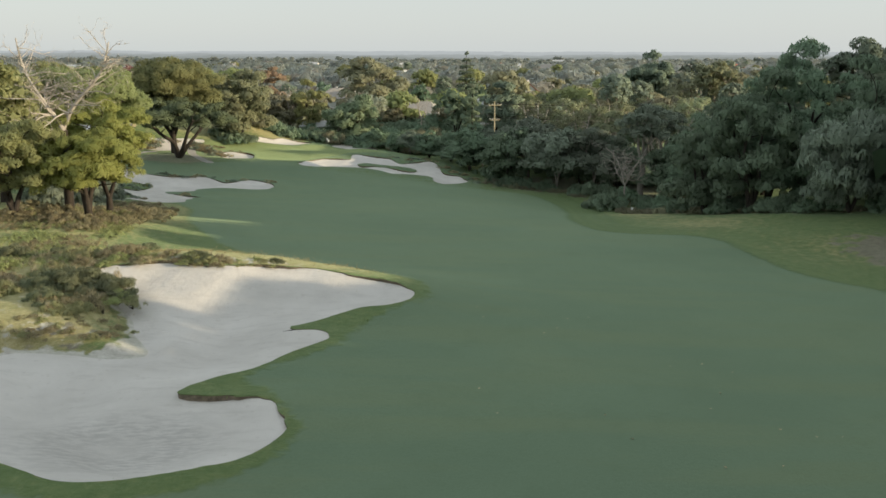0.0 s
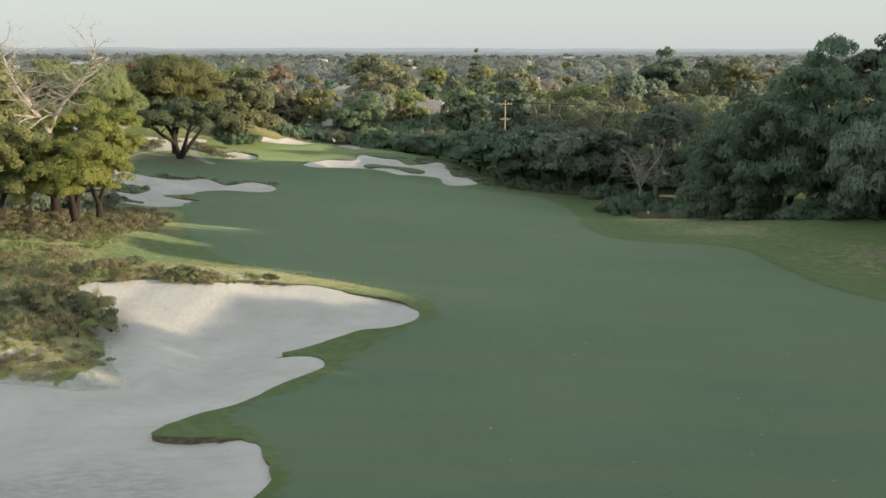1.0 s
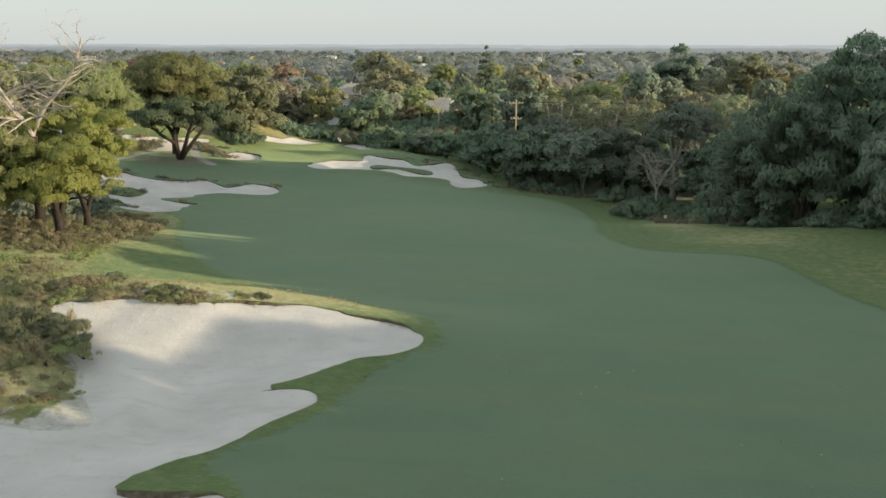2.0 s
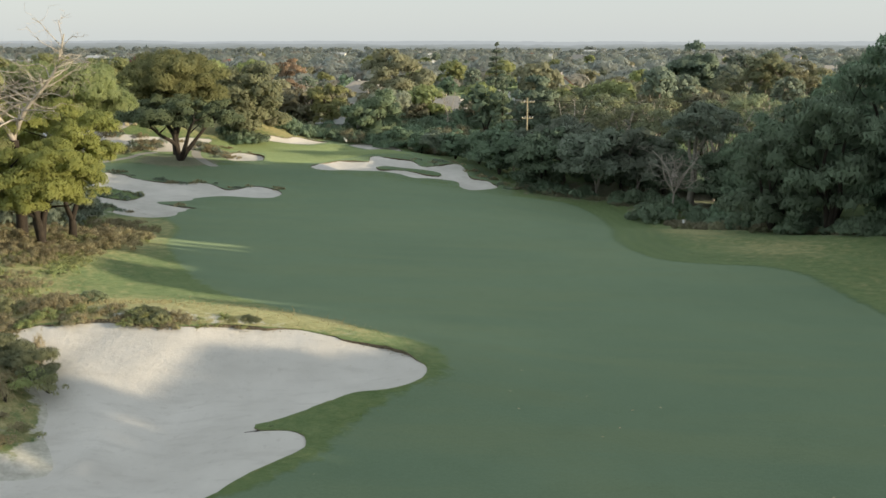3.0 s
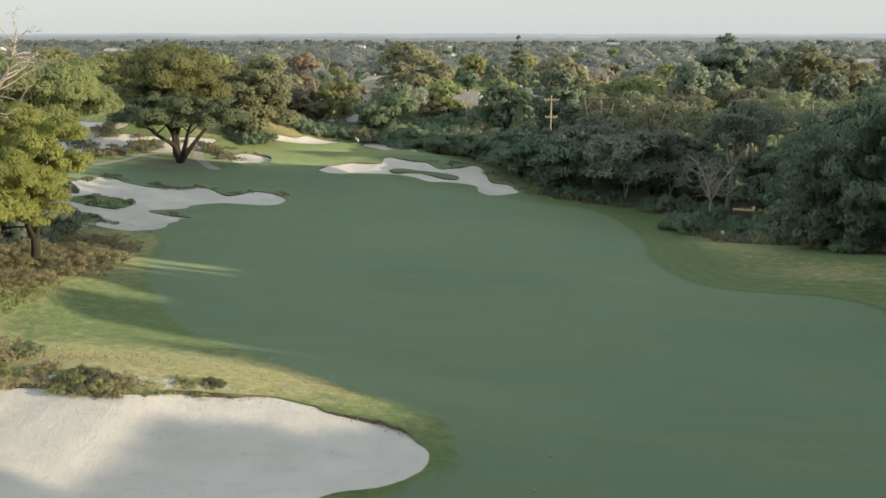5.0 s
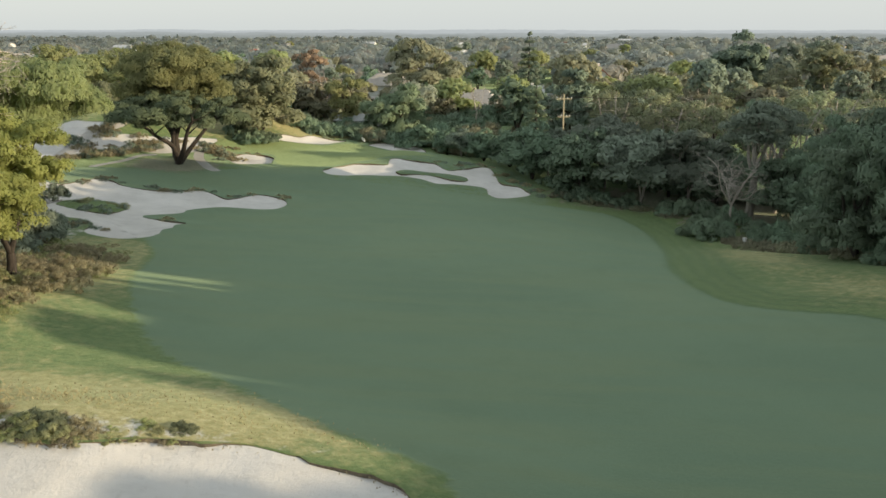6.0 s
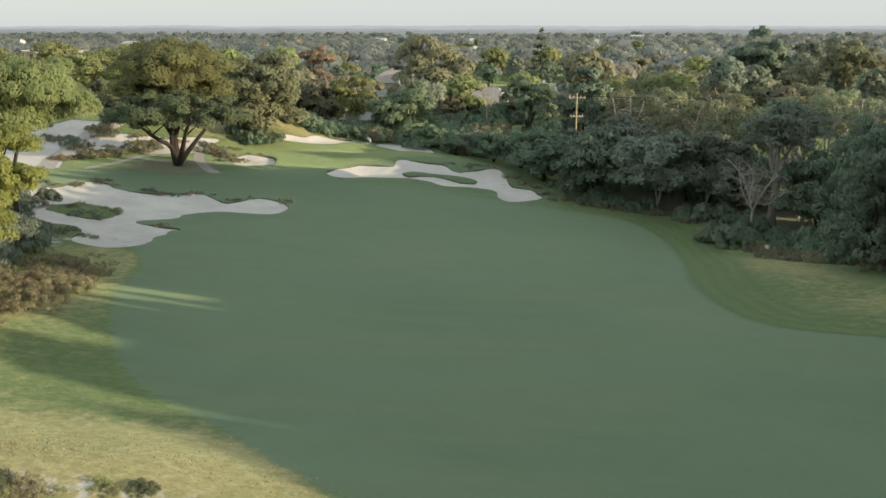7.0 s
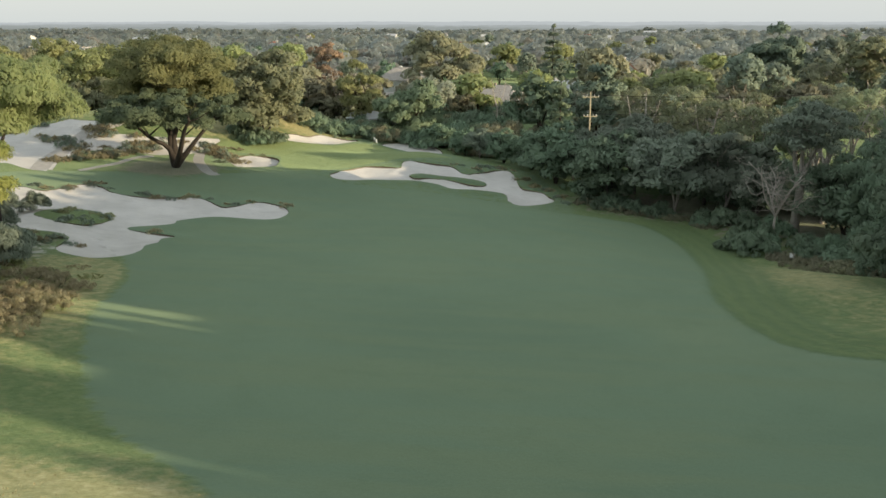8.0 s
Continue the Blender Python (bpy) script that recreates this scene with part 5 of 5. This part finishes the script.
v, f = tubes([[((0.1, 0, -0.1), 0.02), ((0.1, 0, 1.05), 0.018)]], 5)
under("stake", mesh_of("stake", v, f, SUNLITWOOD), guard)
# this added dark log stands in for the turf tip's dark overhang
log = root("log", -8.1, 52.15, ground_at(-8.1, 52.15) + 0.02, 0, "dark log standing in for a turf finger's overhanging tip", "log")
v, f = tubes([bent(np.random.default_rng(3), (-0.7, -0.25, -0.14), (0.4, 0.12, -0.02), 0.09, 0.14, 9, 0.06)], 8)
under("stem", mesh_of("stem", v, f, BARK, True), log)

sign = root("timber_sign", -41.0, 187, ground_at(-41.0, 187) - 0.1, 10, "small timber frame standing in dry grass", "sign")
for at_x in (-0.55, 0.55):
    part("post", box(bmesh.new(), at_x, 0, 0.7, 0.12, 0.12, 1.4, 0.01), SUNLITWOOD, sign)
part("board", box(bmesh.new(), 0, -0.02, 1.0, 1.0, 0.06, 0.6, 0.01), SUNLITWOOD, sign)
for x, y in ((-55.3, 171.4), (-54.2, 172.0)):
    bin_ = root("litter_bin", x, y, ground_at(x, y) - 0.05, 15, "pale timber-clad litter bin beside the path", "bin", "bins beside the path")
    part("body", box(bmesh.new(), 0, 0, 0.55, 0.6, 0.6, 1.1, 0.04), SUNLITWOOD, bin_)
    part("lid", box(bmesh.new(), 0, 0, 1.16, 0.68, 0.68, 0.1, 0.03), WHITE, bin_, "white lid")
plate = root("marker_plate", 30.7, 128, ground_at(30.7, 128) - 0.02, 30, "small white plate beside the dry scrub", "marker")
part("plate", box(bmesh.new(), 0, 0, 0.22, 0.7, 0.05, 0.36, 0.01), WHITE, plate)
part("foot", box(bmesh.new(), 0, 0.06, 0.04, 0.5, 0.2, 0.08, 0.01), METAL, plate)


# ---- power line ----
def power_pole(x, y, top):
    z = ground_at(x, y)
    h = top - z
    pole = root("power_pole", x, y, z - 0.1, 12, "timber power pole with two crossarms", "power pole")
    v, f = tubes([[((0, 0, 0), 0.14), ((0, 0, h * 0.5), 0.12), ((0, 0, h), 0.10)]], 8)
    under("post", mesh_of("post", v, f, SUNLITWOOD, True), pole)
    for zz, wide in ((h - 0.7, 2.3), (h - 3.3, 1.8)):
        bm = bmesh.new()
        box(bm, 0, -0.17, zz, wide, 0.10, 0.11, 0.015)
        arm = part("crossarm", bm, SUNLITWOOD, pole)
        for k in (-0.95, -0.45, 0.45, 0.95):
            v, f = tubes([[((k * wide / 2, -0.17, zz + 0.06), 0.03), ((k * wide / 2, -0.17, zz + 0.16), 0.055), ((k * wide / 2, -0.17, zz + 0.28), 0.04), ((k * wide / 2, -0.17, zz + 0.32), 0.01)]], 6)
            under("insulator", mesh_of("insulator", v, f, WHITE, True), arm)
    return pole


power_pole(9.2, 174.6, 6.4)
power_pole(64, 192, 7.2)
for k, (off, zz) in enumerate(((-1.0, 5.95), (-0.5, 5.95), (0.5, 5.95), (1.0, 5.95), (-0.8, 3.4), (0.8, 3.4))):
    a, b = np.array([9.2 + off, 174.4, zz]), np.array([64 + off, 191.8, zz + 0.8])
    path = [(a + (b - a) * s - np.array([0, 0, 4.4 * s * (1 - s)]), 0.012) for s in np.linspace(0, 1, 24)]
    v, f = tubes([path], 4)
    tagged(new("power_cable", mesh_of("power_cable", v, f, CABLE)), "dark cable strung between power poles", "cable", "power cables")


# ---- houses ----
BRICKWALL = plain("cream brick", (0.34, 0.29, 0.22), (0.46, 0.40, 0.31), 6.0)
WHITEWALL = plain("white render", (0.60, 0.59, 0.56), (0.74, 0.73, 0.70), 1.0)
TILEROOF = plain("weathered roof tiles", (0.34, 0.31, 0.27), (0.50, 0.46, 0.41), 2.0)
REDROOF = plain("red roof tiles", (0.22, 0.09, 0.06), (0.36, 0.16, 0.11), 2.0)
PALEROOF = plain("pale metal roof", (0.44, 0.45, 0.45), (0.58, 0.59, 0.59), 0.7, 0.5)
PANE = plain("dark window glass", (0.02, 0.025, 0.03), (0.05, 0.06, 0.07), 0.5, 0.12, 0.0)


def house(x, y, z, turn, wide, long, eaves, rise, hip, wall, roof, label):
    """A house with walls, an overhanging pitched roof, windows and a door."""
    h = root("house", x, y, z, turn, label, "house")
    bm = bmesh.new()
    box(bm, 0, 0, eaves / 2, wide, long, eaves)
    if not hip:
        for sy in (-1, 1):
            a = [bm.verts.new(p) for p in ((-wide / 2, sy * long / 2, eaves), (wide / 2, sy * long / 2, eaves), (0, sy * long / 2, eaves + rise), (-wide / 2, sy * (long / 2 - 0.2), eaves), (wide / 2, sy * (long / 2 - 0.2), eaves), (0, sy * (long / 2 - 0.2), eaves + rise))]
            bm.faces.new(a[:3])
            bm.faces.new(a[3:])
            bm.faces.new((a[0], a[2], a[5], a[3]))
            bm.faces.new((a[1], a[2], a[5], a[4]))
    part("wall", bm, wall, h)
    bm = bmesh.new()
    o = 0.5
    k = long / 2 + o - (wide / 2 if hip else 0)
    low = [bm.verts.new(p) for p in ((-wide / 2 - o, -long / 2 - o, eaves - 0.1), (wide / 2 + o, -long / 2 - o, eaves - 0.1), (wide / 2 + o, long / 2 + o, eaves - 0.1), (-wide / 2 - o, long / 2 + o, eaves - 0.1))]
    r0, r1 = bm.verts.new((0, -k, eaves + rise + 0.15)), bm.verts.new((0, k, eaves + rise + 0.15))
    bm.faces.new((low[1], low[2], r1, r0))
    bm.faces.new((low[3], low[0], r0, r1))
    if hip:
        bm.faces.new((low[0], low[1], r0))
        bm.faces.new((low[2], low[3], r1))
    bmesh.ops.recalc_face_normals(bm, faces=bm.faces[:])
    bmesh.ops.solidify(bm, geom=bm.faces[:], thickness=0.15)
    tiles = part("roof", bm, roof, h)
    bm = bmesh.new()
    box(bm, wide * 0.2, long * 0.1, eaves + rise * 0.9, 0.6, 0.6, 1.4, 0.03)
    part("chimney", bm, wall, tiles)
    spots = [(s * wide * 0.25, -1, q) for s in (-1, 1) for q in ((1.6,) if eaves < 4 else (1.6, 4.3))] + [(s * long * 0.28, 2, 1.6) for s in (-1, 1)] + [(s * long * 0.28, -2, 1.6) for s in (-1, 1)]
    for u, face, q in spots:
        def lay(b, w, hh, d):
            if abs(face) == 1:
                return box(b, u, face * (long / 2 + d / 2 - 0.02), q, w, d, hh)
            return box(b, math.copysign(wide / 2 + d / 2 - 0.02, face), u, q, d, w, hh)
        win = part("window", lay(bmesh.new(), 1.7, 1.3, 0.06), WHITEWALL, h)
        part("pane", lay(bmesh.new(), 1.45, 1.05, 0.08), PANE, win)
    part("door", box(bmesh.new(), 0, -long / 2 - 0.02, 1.02, 0.9, 0.07, 2.05), REDROOF, h)
    return h


house(-34.2, 219, -3.6, 8, 8, 9, 6.0, 2.6, False, BRICKWALL, TILEROOF, "cream brick gabled house among gums")
house(-31.0, 232, -4, -50, 8, 14, 3.4, 2.2, False, BRICKWALL, TILEROOF, "brick house with a weathered tile roof")
house(-5.5, 245, -4, 70, 9, 13, 3.8, 2.8, True, BRICKWALL, TILEROOF, "low brick house with a hipped tile roof")
house(-24.6, 206, -3.9, 80, 5, 9, 3.6, 0.8, False, WHITEWALL, PALEROOF, "garage with a pale metal roof")
house(26, 316, -4, 4, 7, 10, 6.6, 3.0, False, WHITEWALL, REDROOF, "white gabled house with a red roof")
house(31, 244, -4, 60, 8, 10, 6.0, 2.2, False, WHITEWALL, PALEROOF, "white house with a pale metal roof")
house(44, 252, -4, 100, 8, 12, 6.6, 2.4, True, WHITEWALL, TILEROOF, "white rendered house with a tile roof")
house(8.2, 262, -4, 85, 8, 13, 5.0, 1.6, False, WHITEWALL, PALEROOF, "pale blue-white house behind garden trees")
house(-28.5, 274, -4, 90, 8, 12, 6.2, 2.6, True, WHITEWALL, TILEROOF, "white house with a weathered tile roof")
house(20.5, 226, -4, 30, 7, 10, 3.8, 2.0, False, WHITEWALL, PALEROOF, "white house with a pale metal roof")
for x, y, w, l in ((-399, 800, 22, 40), (-262, 700, 16, 30), (-211, 650, 14, 26), (145, 1200, 24, 60), (-120, 900, 16, 34), (60, 820, 12, 22), (-520, 1150, 26, 60)):
    house(x, y, -4, 80, 0.45 * w, 0.4 * l, 7.2, 1.6, False, WHITEWALL, PALEROOF, "large pale building far off above the trees")
rng = np.random.default_rng(101)
lots = []
for k in range(46):
    y = 390 + 560 * rng.random() ** 1.2
    x = y * (-0.62 + 1.12 * rng.random())
    if all(math.hypot(x - a, y - b) > 24 for a, b in lots):
        lots.append((x, y))
        house(x, y, -4, rng.random() * 180, 7 + 3 * rng.random(), 10 + 6 * rng.random(), (3.6, 5.8, 6.4)[k % 3], 2.2 + rng.random(), k % 3 == 0, (BRICKWALL, WHITEWALL)[k % 2], (TILEROOF, TILEROOF, PALEROOF, TILEROOF, REDROOF)[k % 5], "suburban house half hidden by trees")

# ---- suburban trees ----
SUB = "suburban trees"
stock = [plant_tree("garden_tree", -60, 215, 13, 5.5, OLIVE, 111, "olive-green garden tree of the suburb", bole=0.12, clumps=14, size=1.25, dense=0.5, puffs=5, clump=0.58, group=SUB),
         plant_tree("garden_tree", -17, 217, 9, 4.5, HAZYGARDEN, 112, "grey-green garden tree of the suburb", bole=0.12, clumps=12, size=1.25, dense=0.5, puffs=5, clump=0.58, group=SUB),
         plant_tree("garden_tree", 3, 206, 11, 4.6, DEEP, 113, "dark green garden tree of the suburb", bole=0.08, clumps=12, size=1.25, dense=0.5, puffs=5, clump=0.58, group=SUB),
         plant_tree("garden_tree", -44, 228, 12, 5.0, BROWNISH, 114, "brownish garden tree of the suburb", bole=0.12, clumps=12, size=1.25, dense=0.5, puffs=5, clump=0.58, group=SUB),
         plant_tree("garden_tree", 36, 206, 14, 4.6, GREYGREEN, 115, "tall open grey gum of the suburb", bole=0.45, clumps=10, size=0.9, dense=0.5, puffs=5, clump=0.55, wood=GUM, twigs=1, group=SUB),
         plant_tree("garden_tree", -12, 226, 6.5, 3.6, BROWNISH, 116, "small bare-twigged brown garden tree", bole=0.15, clumps=9, size=0.8, dense=0.4, puffs=5, twigs=2, group=SUB)]
for x, y, h in ((-36.5, 211, 0.75), (-31.2, 212, 0.62), (-33.4, 208, 0.45), (-9, 234, 0.5), (0.5, 235, 0.55), (-4.5, 231, 0.35), (-12, 231, 0.5)):
    set_down(stock[(3, 1, 5)[int(-x) % 3]], x, y, h, 40 * x)
grown = [(-60, 215)]
for x, y, h in ((24, 300, 0.62), (29, 301, 0.6), (-30.3, 214, 0.72), (-27.5, 216, 0.75), (19, 216, 0.75), (24, 217, 0.8), (28, 233, 0.95), (38, 240, 0.95), (46, 240, 1.0), (34, 228, 0.9), (14, 212, 0.75), (3, 252, 0.8), (-22, 268, 0.8)):
    set_down(stock[int(x + y) % 5], x, y, h, 40 * x)
for x, y in lots:
    for off in (-3.5, 3.5):
        set_down(stock[int(rng.integers(6))], x + off + rng.normal(0, 1), y - 10.5 + rng.normal(0, 1), 0.6 + 0.3 * rng.random(), rng.random() * 360)
for k in range(70):
    y = 196 + 60 * rng.random()
    x = 12 + (0.36 * y - 14) * rng.random()
    if all(math.hypot(x - a, y - b) > 7.5 for a, b in ((31, 244), (44, 252), (8.2, 262), (20.5, 226))):
        set_down((pale, stock[1], stock[3], stock[4], pale, stock[5])[k % 6], x, y, 0.6 + 0.3 * rng.random(), rng.random() * 360)
views = [(-34.2, 219), (-5.5, 245), (26, 316), (-24.6, 206), (7, 296), (-49, 281), (-17.5, 262), (58.5, 279)]
homes = views + [(31, 244), (44, 252), (8.2, 262), (20.5, 226), (-31, 232), (-28.5, 274)]
for k in range(900):
    y = 204 + 270 * rng.random() ** 1.25
    x = y * (-0.66 + 1.16 * rng.random())
    if any(math.hypot(x - a, y - b) < 6.2 for a, b in grown) or any(abs(x - a * y / b) < 4 and y < b + 6 and y > b - 16 for a, b in views) or any(math.hypot(x - a, y - b) < 8.5 for a, b in lots + homes):
        continue
    grown.append((x, y))
    if len(grown) > 180:
        break
    s = 0.62 + 0.5 * rng.random()
    set_down(stock[rng.integers(6)], x, y, s, rng.random() * 360, s * (0.85 + 0.3 * rng.random()), 0.2)


def far_woods(name, seed, count, near_y, far_y, size, material, label):
    """Rounded crowns by the thousand, out to the horizon."""
    g = np.random.default_rng(seed)
    y = near_y + (far_y - near_y) * g.random(count) ** 1.3
    x = y * (-0.68 + 1.2 * g.random(count))
    tall = 6.5 + 6.5 * g.random(count) ** 1.6
    wide = 4.0 + 4.5 * g.random(count)
    at = np.repeat(np.arange(count), 3)
    m = len(at)
    a, off = g.random(m) * 2 * np.pi, wide[at] * 0.7 * g.random(m)
    c = np.column_stack([x[at] + np.cos(a) * off, y[at] + np.sin(a) * off, -4 + tall[at] * (0.35 + 0.3 * g.random(m))])
    mass = np.column_stack([x, y, np.full(count, -7.0)])[at]
    # normals tilt upward to lighten the crowns' shaded sides
    v, f, soft = sprays(g, c, wide[at] * (0.45 + 0.3 * g.random(m)), size, 0.45, 0.7, 0, -0.1, 0.8, mass, 0.7)
    return tagged(new(name, mesh_of(name, v, f, material, True, soft=soft)), label, "woods", kind="stuff")


# no haze hangs in the air: these crowns carry it in their colour
far_woods("autumn_woods", 127, 230, 330, 950, 2.0, HAZYBROWN, "brownish tree cover of the far suburb, paled as haze")
far_woods("suburb_trees", 121, 1300, 380, 950, 2.0, HAZYFAR, "grey-green tree cover of the far suburb, paled as haze")
far_woods("horizon_trees", 122, 1500, 900, 1500, 3.8, HAZYFAR, "distant trees along the horizon, paled as haze")


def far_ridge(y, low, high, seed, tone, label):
    """A wooded rise far beyond the suburb; its haze is painted in as an even glow."""
    n = Nodes("distance glowing as haze")
    # the glow imitates haze, and is set paler on farther ridges
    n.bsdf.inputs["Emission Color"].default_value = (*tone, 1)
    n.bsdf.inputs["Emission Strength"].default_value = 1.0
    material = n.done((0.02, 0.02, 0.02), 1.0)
    g = np.random.default_rng(seed)
    k = 420
    x = np.linspace(-0.75 * y, 0.6 * y, k)
    wave = np.convolve(g.normal(0, 1, k + 40), np.hanning(41) / 6.0, "valid")
    top = low + (high - low) * np.clip(0.45 + 0.3 * wave, 0, 1) + 0.9 * np.convolve(g.normal(0, 1, k + 2), np.ones(3) / 2, "valid")
    rows = [np.column_stack([x, np.full(k, y + d), z]) for d, z in ((0, np.full(k, -6.0)), (40, top), (160, top - 1), (200, np.full(k, -6.0)))]
    i = np.arange(k - 1)
    f = np.concatenate([np.stack([r * k + i, r * k + i + 1, (r + 1) * k + i + 1, (r + 1) * k + i], 1) for r in range(3)])
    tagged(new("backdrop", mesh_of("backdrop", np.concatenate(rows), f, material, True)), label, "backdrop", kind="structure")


far_ridge(1500, -0.5, 5.0, 125, (0.098, 0.110, 0.104), "tree-covered rise in the far suburb, haze painted as glow")
far_ridge(2050, 1.5, 6.5, 126, (0.122, 0.136, 0.132), "tree-covered rise in the far suburb, haze painted as glow")
far_ridge(2750, 3.0, 8.5, 123, (0.150, 0.165, 0.165), "wooded rise beyond the suburb, haze painted as glow")
far_ridge(4100, 8.0, 17.0, 124, (0.205, 0.222, 0.228), "hills at the horizon, paled by a painted haze glow")
